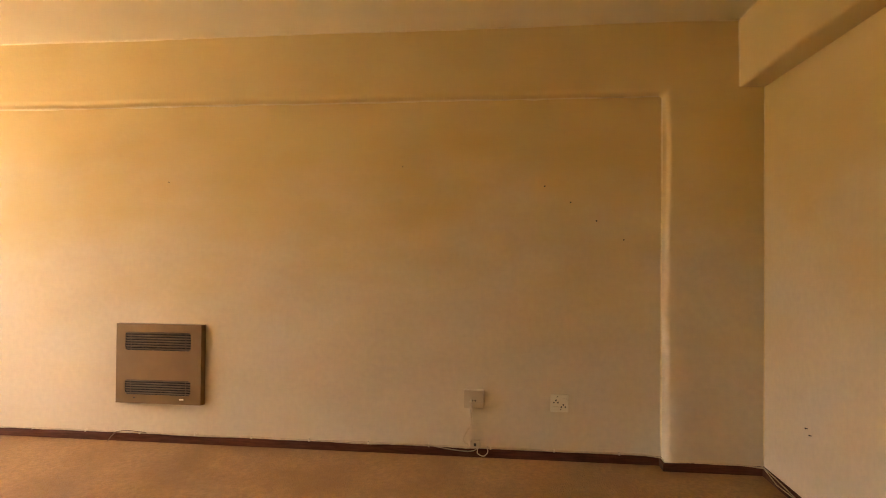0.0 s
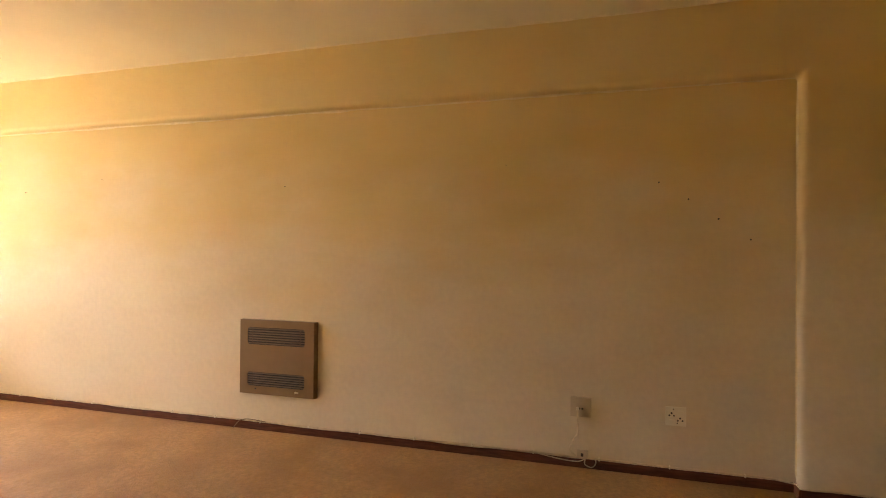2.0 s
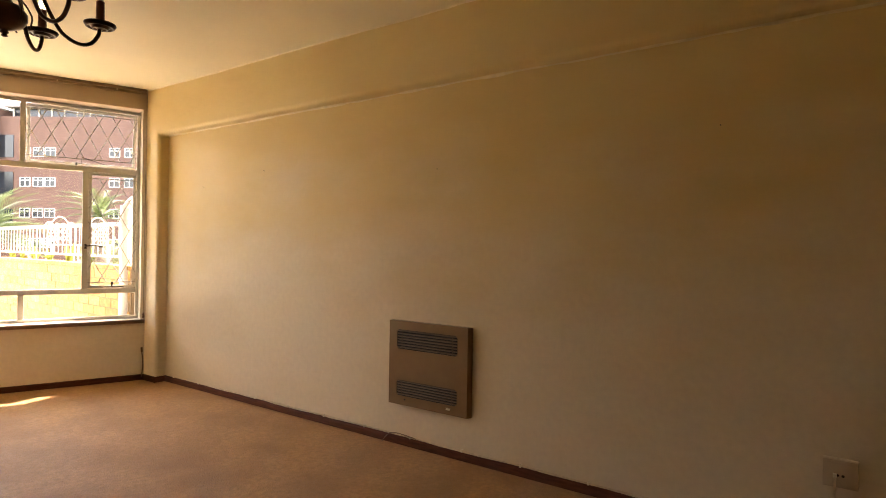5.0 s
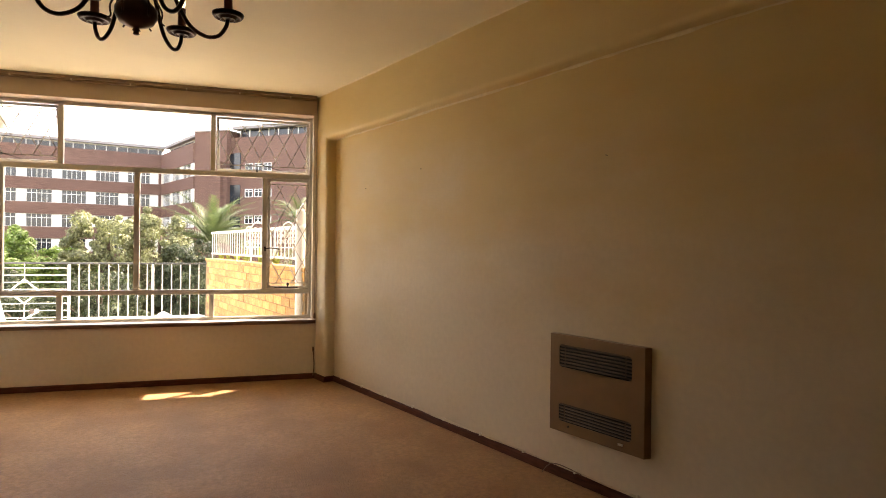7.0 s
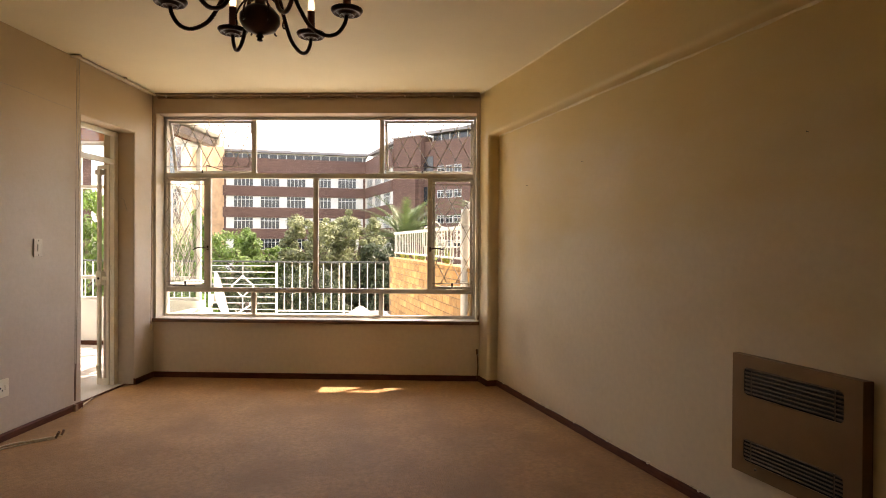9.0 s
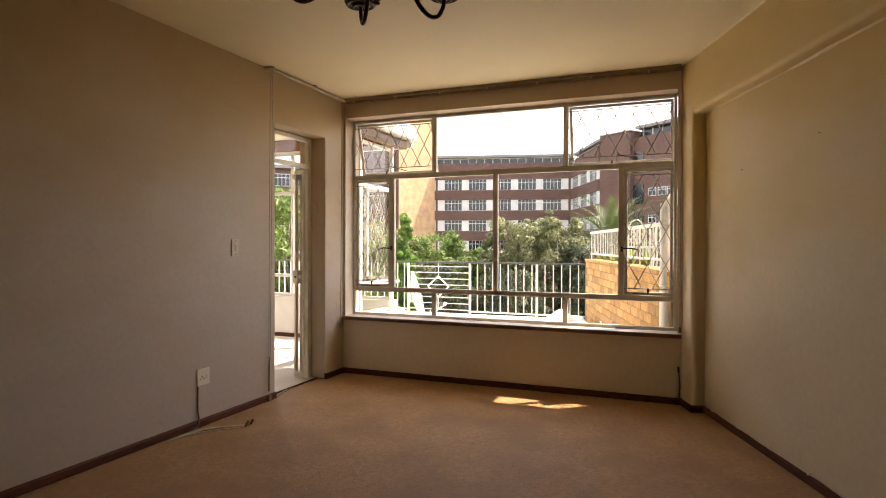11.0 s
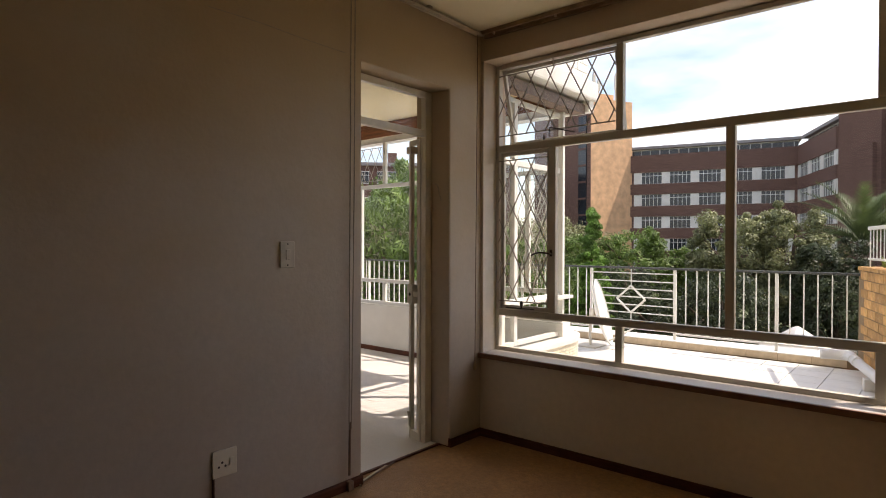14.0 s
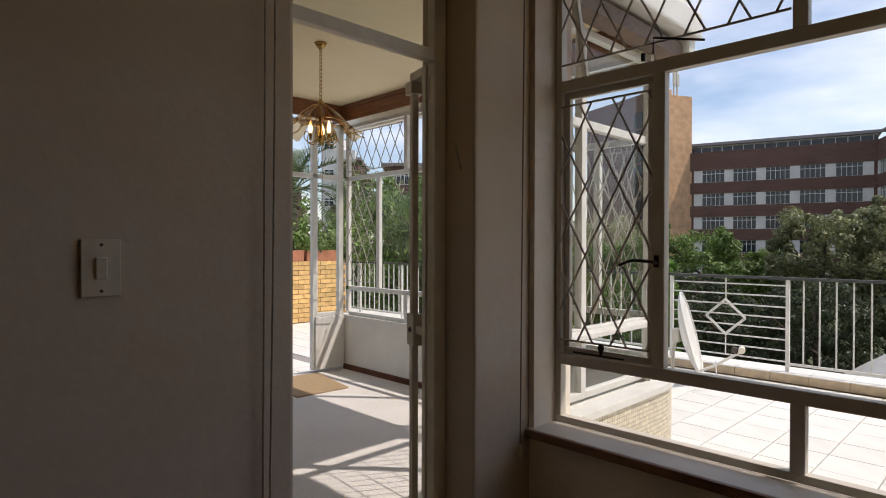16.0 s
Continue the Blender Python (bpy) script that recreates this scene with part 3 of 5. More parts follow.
for z in (0.1, 1.0, 1.88):
    part("hinge", tube(bmesh.new(), [(-0.012, 0, z), (-0.012, 0, z + 0.09)], 0.012, 8), DOORP, leaf)
part("top_bracket", B(LW - 0.05, LW + 0.01, -0.03, 0.03, 1.93, 1.98), DOORP, leaf, bevel=0.004)

# brown scuff mark on the far reveal, added as a thin half-sunk tube
part("scuff_mark", tube(bmesh.new(), smooth_path([(XL - 0.125, DR - 0.003, 1.715), (XL - 0.10, DR - 0.006, 1.70), (XL - 0.085, DR - 0.006, 1.65), (XL - 0.07, DR - 0.003, 1.60)]), 0.0035, 6), CORD, door)

# ---- curtain tracks and cords ----
track = thing("curtain_track", "long worn curtain track under the ceiling", "curtain track")
part("rail", B(XL + 0.05, -0.12, -0.075, -0.05, H - 0.026, H - 0.001), TRACK, track, bevel=0.003)
part("back_rail", B(XL + 0.05, -0.12, -0.03, -0.004, H - 0.04, H - 0.001), TRACK, track, bevel=0.003)
for i in range(7):
    x = -3.2 + i * 0.47
    part("glider", B(x, x + 0.012, -0.07, -0.055, H - 0.042, H - 0.026), PLASTIC, track)
track2 = thing("curtain_track", "bent cream metal curtain track above the door", "curtain track")
part("rail", tube(bmesh.new(), smooth_path([(XL + 0.03, -1.24, H - 0.012), (XL + 0.055, -1.2, H - 0.016), (XL + 0.06, -0.7, H - 0.018), (XL + 0.05, -0.04, H - 0.02)]), 0.012, 7), TRACK_L, track2)
part("rail", tube(bmesh.new(), [(XL + 0.03, -1.18, H - 0.014), (XL + 0.02, -0.04, H - 0.02)], 0.008, 6), TRACK_L, track2)
for y in (-1.24, -0.62):
    part("bracket", B(XL + 0.004, XL + 0.085, y - 0.016, y + 0.016, H - 0.022, H - 0.002), TRACK_L, track2, bevel=0.004)
c1 = new("draw_cord")
c1.parent = track2
tagged(c1, "pair of draw cords with a weight")
for dy in (0, 0.028):
    part("cord", tube(bmesh.new(), smooth_path([(XL + 0.03, -1.205 + dy, H - 0.02), (XL + 0.022, -1.207 + dy, 1.5), (XL + 0.02, -1.212 + dy * 0.6, 0.30)]), 0.003, 5), CORD, c1)
part("weight", tube(bmesh.new(), [(XL + 0.02, -1.205, 0.34), (XL + 0.02, -1.207, 0.25), (XL + 0.02, -1.21, 0.05)], 0.007, 7), CABLE_D, c1)
part("pulley_box", B(XL + 0.004, XL + 0.035, -1.225, -1.19, FL + 0.002, 0.02), CABLE_D, c1, bevel=0.004)
c2 = new("draw_cord")
c2.parent = track2
tagged(c2, "thin draw cord with a tassel")
part("cord", tube(bmesh.new(), smooth_path([(XL + 0.03, -0.075, H - 0.02), (XL + 0.025, -0.08, 1.6), (XL + 0.02, -0.085, 0.5)]), 0.003, 5), CABLE_D, c2)
part("tassel", lathe(bmesh.new(), [(0.004, 0), (0.012, 0.01), (0.010, 0.05), (0.004, 0.065)], (XL + 0.02, -0.085, 0.44), 8), CABLE, c2, "", True)
c3 = new("draw_cord")
c3.parent = track
tagged(c3, "thin draw cord with a tassel")
part("cord", tube(bmesh.new(), smooth_path([(-0.118, -0.04, H - 0.03), (-0.12, -0.032, 1.6), (-0.122, -0.03, 0.62)]), 0.003, 5), CORD, c3)
part("tassel", lathe(bmesh.new(), [(0.003, 0), (0.011, 0.008), (0.009, 0.04), (0.004, 0.055)], (-0.122, -0.03, 0.565), 8), CABLE_D, c3, "", True)
tv = thing("aerial_cable", "loose brown aerial cable with a plug by the pier", "cable")
part("lead", tube(bmesh.new(), smooth_path([(-0.13, -0.03, 0.0), (-0.12, -0.03, 0.1), (-0.125, -0.028, 0.2), (-0.13, -0.03, 0.24)]), 0.005, 6), CABLE_D, tv)
part("plug", tube(bmesh.new(), [(-0.13, -0.03, 0.24), (-0.132, -0.032, 0.285)], 0.009, 8), CABLE_D, tv)

CP0, CP1, CP2, CP3 = (XL + 0.018, -1.13, FL + 0.006), (XL - 0.02, -1.07, FL + 0.006), (XL - 0.105, -0.7, FL + 0.006), (XL - 0.105, -0.36, FL + 0.008)
CRACK = [(XL + 0.0006, -1.225, 2.348), (XL + 0.0006, -1.5, 2.352), (XL + 0.0005, -1.75, 2.362), (XL + 0.0003, -2.0, 2.360)]
lead = thing("threshold_cable", "pale cable lying along the door threshold", "cable")
part("lead", tube(bmesh.new(), smooth_path([CP0, CP1, CP2, CP3]), 0.005, 6), CABLE, lead)
part("lead", tube(bmesh.new(), smooth_path([(p[0] + 0.014, p[1] - 0.004, p[2]) for p in (CP0, CP1, CP2, CP3)]), 0.004, 6), CABLE_D, lead)
structure(part("plaster_crack", tube(bmesh.new(), smooth_path(CRACK, 5), 0.0014, 5), CORD), "thin brown crack in the plaster", "crack")

# ---- electric fittings ----
sw = thing("light_switch", "ivory light switch with a grubby rocker", "switch")
part("plate", B(XL, XL + 0.010, -1.638, -1.556, 1.195, 1.325), GRUBBY, sw, bevel=0.003)
part("rocker", B(XL + 0.010, XL + 0.016, -1.609, -1.585, 1.235, 1.285), GRUBBY, sw, bevel=0.003)
for z in (1.208, 1.312):
    part("screw", tube(bmesh.new(), [(XL + 0.009, -1.597, z), (XL + 0.0115, -1.597, z)], 0.004, 8), DIRTY, sw)


def socket(m, w, h, label, holes):
    """A socket plate in its own plane (x along the wall, z up, -y out of it)."""
    s = thing("wall_socket", label, "socket", m)
    part("plate", B(0, w, -0.010, 0, 0, h), PLASTIC_W, s, bevel=0.003)
    for x, z, r in holes:
        part("hole", tube(bmesh.new(), [(x, -0.0095, z), (x, -0.0108, z)], r, 8), DIRTY, s)
    return s


def trio(x, z, d):
    return [(x, z + 0.6 * d, 0.006), (x - d, z - 0.5 * d, 0.0055), (x + d, z - 0.5 * d, 0.0055)]


s2 = socket(SLANT @ pose(6.07, 0, 0.281), 0.116, 0.114, "ivory double socket with two small switches", trio(0.034, 0.068, 0.013) + trio(0.082, 0.04, 0.013) + [(0.045, 0.1, 0.004), (0.066, 0.018, 0.004)])
for x, z in ((0.068, 0.078), (0.018, 0.022)):
    part("switch_key", B(x, x + 0.034, -0.015, -0.010, z, z + 0.015), PLASTIC_W, s2, bevel=0.002)
s3 = socket(Matrix.Translation((XL, -1.99, 0.262)) @ pose(0, 0, 0, 0, 0, 90), 0.118, 0.121, "white three-pin socket with a cable dropping from it", trio(0.045, 0.055, 0.016))
part("switch_key", B(0.08, 0.1, -0.015, -0.010, 0.045, 0.08), PLASTIC_W, s3, bevel=0.002)
ph = thing("telephone_point", "ivory telephone wall box with a plugged lead", "telephone socket", SLANT @ pose(5.507, 0, 0.287))
part("body", B(0, 0.128, -0.022, 0, 0, 0.122), PLASTIC, ph, bevel=0.004)
part("cover_lip", B(0.002, 0.126, -0.028, -0.022, 0.104, 0.12), PLASTIC, ph, bevel=0.002)
for x in (0.055, 0.074):
    part("hole", tube(bmesh.new(), [(x, -0.0215, 0.052), (x, -0.023, 0.052)], 0.006, 8), DIRTY, ph)
part("plug", B(0.038, 0.052, -0.04, -0.022, 0.044, 0.06), PLASTIC_W, ph, bevel=0.002)
part("lead", tube(bmesh.new(), smooth_path([(0.045, -0.035, 0.05), (0.046, -0.03, -0.03), (0.05, -0.026, -0.1), (0.02, -0.024, -0.15), (0.0, -0.024, -0.21), (0.045, -0.024, -0.245)]), 0.0058, 7), CABLE, ph, "", True)
jb = thing("junction_box", "small ivory junction box above the skirting", "junction box", SLANT @ pose(5.55, 0, 0.03))
part("body", B(0, 0.066, -0.034, -0.002, 0, 0.048), PLASTIC, jb, bevel=0.004)
part("port", B(0.024, 0.040, -0.036, -0.034, 0.014, 0.034), DIRTY, jb)
part("lead", tube(bmesh.new(), smooth_path([(0.05, -0.036, 0.0), (0.05, -0.04, -0.03), (0.09, -0.04, -0.045), (0.115, -0.036, -0.02), (0.11, -0.03, 0.012), (0.12, -0.022, 0.006)]), 0.0035, 6), PLASTIC, jb, "", True)
part("lead", tube(bmesh.new(), smooth_path([(0.055, -0.03, 0.002), (0.0, -0.032, -0.02), (-0.12, -0.03, -0.015), (-0.3, -0.022, 0.008)]), 0.0035, 6), PLASTIC, jb, "", True)

# cables clipped on the skirting of the slanted wall
rnd = random.Random(5)
cb = thing("skirting_cable", "ivory telephone cable clipped along the skirting", "cable", SLANT)
for k, (off, z0) in enumerate(((0.010, 0.024), (0.017, 0.030))):
    p = [(s, -off - rnd.uniform(0, 0.003), z0 + rnd.uniform(-0.002, 0.007)) for s in np.arange(0.24, 6.73, 0.16)]
    p += [(6.755, -0.05, 0.028), (6.76, -0.112, 0.024)] + [(s, -0.114, 0.026 + rnd.uniform(-0.002, 0.004)) for s in np.arange(6.83, 7.31, 0.12)]
    p += [(7.333, -0.14, 0.025 - 0.004 * k), (7.330, -0.32, 0.02 - 0.03 * k), (7.33, -0.6, 0.0), (7.33, -1.2, 0.01)]
    part("lead", tube(bmesh.new(), p, 0.0036, 5), CABLE, cb, "", True)
for i in range(16):
    s = 0.35 + i * 0.41
    part("clip", B(s, s + 0.008, -0.022, 0.0, 0.022, 0.038), PLASTIC_W, cb)
part("loose_loop", tube(bmesh.new(), smooth_path([(3.05, -0.02, 0.03), (3.12, -0.03, 0.045), (3.2, -0.03, 0.043), (3.28, -0.022, 0.033)]), 0.003, 5), CABLE_D, cb)
part("loose_end", tube(bmesh.new(), smooth_path([(3.05, -0.02, 0.03), (3.02, -0.03, 0.0), (3.0, -0.04, FL + 0.003)]), 0.003, 5), CABLE_D, cb)

# cable of the socket and the loose leads on the carpet
lc = thing("socket_cable", "brown cable dropping from the socket to the floor", "cable")
part("lead", tube(bmesh.new(), smooth_path([(XL + 0.008, -1.985, 0.262), (XL + 0.008, -1.985, 0.10), (XL + 0.024, -1.99, 0.02), (XL + 0.03, -2.03, FL + 0.012), (XL + 0.05, -2.15, FL + 0.006)]), 0.006, 6), CABLE_D, lc)
for k, (dx, dy) in enumerate(((0, 0), (0.05, -0.03), (0.02, 0.04))):
    l2 = thing("loose_lead", "loose cable with bare plug lying on the carpet", "cable", group="leads on the carpet")
    p = [(XL + 0.05, -2.2 - 0.05 * k, FL + 0.006), (XL + 0.07 + dx, -2.05 + dy, FL + 0.007), (XL + 0.17 + dx, -1.93 + dy * 0.6, FL + 0.006), (XL + 0.31 + 0.3 * dx, -1.83 + dy, FL + 0.008)]
    part("lead", tube(bmesh.new(), smooth_path(p), 0.0045, 6), CABLE, l2, "", True)
    q = Vector(p[-1])
    part("plug", tube(bmesh.new(), [q, q + Vector((0.012, 0.01, 0.035))], 0.008, 8), CABLE_D, l2)

# nails and plugs left in the walls
for s, z, r in ((6.023, 1.748, 0.007), (6.19, 1.642, 0.007), (6.355, 1.522, 0.008), (6.527, 1.40, 0.007), (3.41, 1.79, 0.004), (5.08, 1.885, 0.004), (1.651, 1.894, 0.004), (0.786, 1.806, 0.004)):
    nl = thing("wall_nail", "rusty nail driven into the plaster", "nail", SLANT @ pose(s, 0, z), group="nails in the wall")
    part("shank", tube(bmesh.new(), [(0, 0.004, 0), (0.001, -0.012, 0.002)], r * 0.4, 6), DIRTY, nl)
    part("head", tube(bmesh.new(), [(0.001, -0.012, 0.002), (0.001, -0.0145, 0.0023)], r * 0.7, 8), DIRTY, nl)
for off, z in ((0.62, 0.40), (0.66, 0.375)):
    nl = thing("wall_nail", "rusty nail driven into the plaster", "nail", SLANT @ pose(7.351, -off, z), group="nails in the wall")
    part("shank", tube(bmesh.new(), [(0.004, 0, 0), (-0.010, 0.001, 0.002)], 0.0025, 6), DIRTY, nl)
    part("head", tube(bmesh.new(), [(-0.010, 0.001, 0.002), (-0.012, 0.001, 0.0022)], 0.0045, 8), DIRTY, nl)

# ---- wall heater ----
HW, HH, HD = 0.640, 0.554, 0.04
ht = thing("wall_heater", "brown enamelled wall heater with two louvred grilles", "heater", SLANT @ pose(3.056, 0, 0.242))


def rounded(x0, x1, z0, z1, r, n=4):
    p = []
    for cx, cz, a in ((x1 - r, z1 - r, 0), (x0 + r, z1 - r, 90), (x0 + r, z0 + r, 180), (x1 - r, z0 + r, 270)):
        p += [(cx + r * math.cos(radians(a + 90 * k / n)), cz + r * math.sin(radians(a + 90 * k / n))) for k in range(n + 1)]
    return p


def plate_with_holes(w, h, holes, y0, y1):
    """A plate in x and z with rounded holes right through it."""
    bm = bmesh.new()
    edges = []
    for loop in [[(0, 0), (w, 0), (w, h), (0, h)]] + [rounded(*q) for q in holes]:
        v = [bm.verts.new((x, y0, z)) for x, z in loop]
        edges += [bm.edges.new((v[i], v[(i + 1) % len(v)])) for i in range(len(v))]
    bmesh.ops.triangle_fill(bm, edges=edges, use_beauty=True)
    ext = bmesh.ops.extrude_face_region(bm, geom=bm.faces[:])
    for v in [g for g in ext["geom"] if isinstance(g, bmesh.types.BMVert)]:
        v.co.y = y1
    bmesh.ops.recalc_face_normals(bm, faces=bm.faces)
    return bm


GR = ((0.066, 0.553, 0.370, 0.498, 0.021), (0.066, 0.553, 0.061, 0.164, 0.021))
part("front_panel", plate_with_holes(HW - 0.012, HH, GR, -HD, -HD + 0.003), HEAT, ht)
part("body", B(0.004, HW - 0.016, -HD + 0.02, 0.0, 0.004, HH - 0.004), BLACK, ht)
part("top_edge", B(0, HW - 0.012, -HD + 0.003, 0.0, HH - 0.004, HH), HEAT_D, ht)
part("side_edge", B(0, 0.004, -HD + 0.003, 0.0, 0, HH - 0.004), HEAT_D, ht)
part("bottom_edge", B(0.004, HW - 0.016, -HD + 0.003, 0.0, 0, 0.004), HEAT_D, ht)
part("side_flange", prism(bmesh.new(), [(HW - 0.012, -HD), (HW, -0.012), (HW, 0.0), (HW - 0.012, 0.0)], 0, HH, "xyz"), HEAT_D, ht)
for x0, x1, z0, z1, r in GR:
    g = part("grille_back", B(x0 + 0.002, x1 - 0.002, -HD + 0.012, -HD + 0.019, z0 + 0.002, z1 - 0.002), BLACK, ht)
    n = 7 if z1 - z0 > 0.12 else 6
    for k in range(n):
        z = z0 + (z1 - z0) * (k + 0.6) / n
        part("slat", prism(bmesh.new(), [(-HD + 0.001, z), (-HD + 0.003, z + 0.005), (-HD + 0.012, z - 0.004), (-HD + 0.010, z - 0.007)], x0 + 0.004, x1 - 0.004, "yzx"), SLAT, ht)
    for x in (x0 + 0.04, x1 - 0.04):
        part("slat_bar", B(x, x + 0.004, -HD + 0.0005, -HD + 0.004, z0 + 0.001, z1 - 0.001), SLAT, ht)
part("knob", lathe(bmesh.new(), [(0.006, 0), (0.006, 0.006), (0.003, 0.008)], (0, 0, 0), 8), DIRTY, ht, m=pose(0.14, -HD, 0.040, 90))
part("switch", B(0.475, 0.505, -HD - 0.006, -HD, 0.030, 0.042), PLASTIC_W, ht, bevel=0.002)

# ---- chandelier ----
ch = thing("chandelier", "dark bronze six-armed chandelier with candle lamps", "chandelier", pose(-1.042, -3.56, -0.092))
part("body", lathe(bmesh.new(), [(0.005, 2.150), (0.012, 2.154), (0.008, 2.161), (0.015, 2.167), (0.010, 2.175), (0.03, 2.182), (0.058, 2.195), (0.073, 2.22), (0.073, 2.245), (0.05, 2.272),
                                 (0.022, 2.28), (0.018, 2.30), (0.030, 2.31), (0.035, 2.33), (0.02, 2.35), (0.016, 2.42), (0.026, 2.44), (0.014, 2.46), (0.008, 2.49), (0.006, 2.50)], seg=24), BRONZE, ch, "", True)
part("stem", tube(bmesh.new(), [(0, 0, 2.49), (0, 0, 2.842)], 0.006, 8), BRONZE, ch)
part("ceiling_rose", lathe(bmesh.new(), [(0.012, 2.797), (0.02, 2.817), (0.05, 2.842), (0.055, 2.861)], seg=20), BRONZE, ch, "", True)
for k in range(6):
    th = radians(189 - 60 * k)
    u = Vector((math.cos(th), math.sin(th), 0))
    pz = lambda r, z: u * r + Vector((0, 0, z))
    part("arm", tube(bmesh.new(), smooth_path([pz(0.02, 2.34), pz(0.06, 2.37), pz(0.11, 2.35), pz(0.145, 2.28), pz(0.185, 2.215), pz(0.24, 2.185), pz(0.285, 2.195), pz(0.313, 2.235), pz(0.32, 2.275)], 5), 0.0078, 8), BRONZE, ch, "", True)
    part("scroll", tube(bmesh.new(), smooth_path([pz(0.03, 2.40), pz(0.075, 2.41), pz(0.105, 2.38), pz(0.105, 2.34), pz(0.08, 2.33), pz(0.072, 2.352), pz(0.087, 2.36)], 5), 0.0042, 6), BRONZE, ch, "", True)
    part("hanger", tube(bmesh.new(), smooth_path([pz(0.02, 2.32), pz(0.055, 2.30), pz(0.085, 2.25), pz(0.083, 2.21), pz(0.095, 2.20)], 4), 0.0035, 6), BRONZE, ch, "", True)
    c = u * 0.32
    part("drip_pan", lathe(bmesh.new(), [(0.008, 2.262), (0.022, 2.270), (0.024, 2.264), (0.030, 2.264), (0.033, 2.273), (0.045, 2.276), (0.047, 2.270), (0.054, 2.272), (0.061, 2.283), (0.060, 2.287), (0.045, 2.283), (0.03, 2.283), (0.014, 2.292)], c, 20), BRONZE, ch, "", True)
    part("candle", lathe(bmesh.new(), [(0.022, 2.284), (0.021, 2.292), (0.0165, 2.30), (0.0155, 2.372), (0.016, 2.378)], c, 12), CANDLE, ch, "", True)
    lit = k in (1, 2)
    part("bulb", lathe(bmesh.new(), [(0.009, 2.374), (0.0145, 2.395), (0.0135, 2.415), (0.008, 2.435), (0.001, 2.452)], c, 12), BULB_C if lit else BULB_OFF, ch, "lit candle bulb" if lit else "unlit candle bulb", True)

# ---- sunroom beyond the door ----
SX0, SX1, SY1 = -7.12, XL - 0.3, 1.72
structure(part("sunroom_floor", B(SX0 - 0.15, SX1, -3.2, SY1 + 0.15, -0.15, -0.03), CARPET_G), "pale grey sunroom carpet", "floor")
structure(part("sunroom_ceiling", B(SX0 - 0.15, SX1 - 0.02, -3.2, SY1 + 0.30, H - 0.02, H + 0.12), CEIL), "cream sunroom ceiling", "ceiling")
structure(part("sunroom_wall_back", B(SX0 - 0.15, SX1, -3.4, -3.2, 0, H), OUTW), "white plastered sunroom wall", "wall")
structure(part("sunroom_wall_side", B(SX0 - 0.15, SX0, -3.2, -0.2, 0, H), OUTW), "white plastered sunroom wall", "wall")
structure(part("sunroom_wall_low", B(SX0 - 0.15, SX1, SY1, SY1 + 0.15, 0, 0.55), OUTW, bevel=0.006), "low white wall under the sunroom window", "wall")
structure(part("sunroom_wall_panel", B(SX0 - 0.12, SX0, 1.36, SY1, 0, 0.55), OUTW, bevel=0.006), "low white panel beside the garden door", "wall")
structure(part("sunroom_wall_east", B(SX1 - 0.14, SX1 - 0.02, 0.27, SY1, 0, 0.40), OUTW), "low white wall of the sunroom", "wall")
structure(part("sunroom_roof", B(SX1 - 0.02, XL - 0.12, 0.28, 2.10, H - 0.06, H + 0.12), STEEL_W, bevel=0.02), "white sunroom roof edge", "roof")
structure(part("sunroom_fascia", B(SX1 - 0.04, SX1 + 0.09, 0.30, 1.98, 2.585, 2.675), EAVES), "brown timber eaves board under the sunroom roof", "fascia")
structure(part("sunroom_gutter", B(SX0 - 0.45, XL - 0.16, 1.98, 2.08, 2.60, 2.76), STEEL_W, bevel=0.02), "white sunroom gutter", "gutter")
pel = thing("pelmet", "dark stained wooden curtain pelmet", "pelmet", kind="structure")
part("front_board", B(SX0, SX1 - 0.005, SY1 - 0.16, SY1 - 0.14, 2.585, H - 0.022), PELMET, pel, bevel=0.004)
part("side_board", B(SX0 + 0.14, SX0 + 0.16, -0.2, SY1 - 0.16, 2.585, H - 0.022), PELMET, pel, bevel=0.004)
part("moulding", B(SX0 + 0.16, SX1 - 0.005, SY1 - 0.175, SY1 - 0.16, H - 0.06, H - 0.022), PELMET, pel, bevel=0.004)
part("moulding", B(SX0 + 0.16, SX0 + 0.175, -0.2, SY1 - 0.175, H - 0.06, H - 0.022), PELMET, pel, bevel=0.004)
skirting((SX0, SY1), (SX1, SY1), flip=-1, h=0.06)

sw_win = thing("window_2", "white steel sunroom window with lattice-barred vents", "window", kind="structure")
SYW = SY1 + 0.05


def sbar(x0, x1, z0, z1, y0=SYW - 0.02, y1=SYW + 0.02):
    return part("window_frame", B(x0, x1, y0, y1, z0, z1), STEEL_W, sw_win, bevel=0.004)


for z0, z1 in ((0.552, 0.59), (0.82, 0.865), (2.0, 2.045), (2.56, 2.60)):
    sbar(SX0 + 0.03, SX1 - 0.02, z0, z1)
for i, x in enumerate((SX0 - 0.02, -6.18, -5.3, -4.5, SX1 - 0.07)):
    sbar(x, x + 0.05, 2.045, 2.56)
    sbar(x, x + 0.05, 0.59, 0.82)
for x in (SX0 - 0.02, -6.61, -5.3, -4.10, SX1 - 0.07):
    sbar(x, x + 0.05, 0.865, 2.0)
for x0, x1, z0, z1 in ((SX0 + 0.03, SX1 - 0.07, 0.59, 0.82), (-6.13, SX1 - 0.07, 2.045, 2.56), (SX0 + 0.03, SX1 - 0.07, 0.865, 2.0)):
    pane(x0, x1, z0, z1, sw_win, SYW)
lattice(SX0 + 0.03, -6.18, 2.09, 2.50, SYW - 0.03, sw_win)
lattice(SX0 + 0.03, -6.61, 0.92, 1.95, SYW - 0.03, sw_win)
lattice(-4.05, SX1 - 0.07, 0.92, 1.95, SYW - 0.03, sw_win)
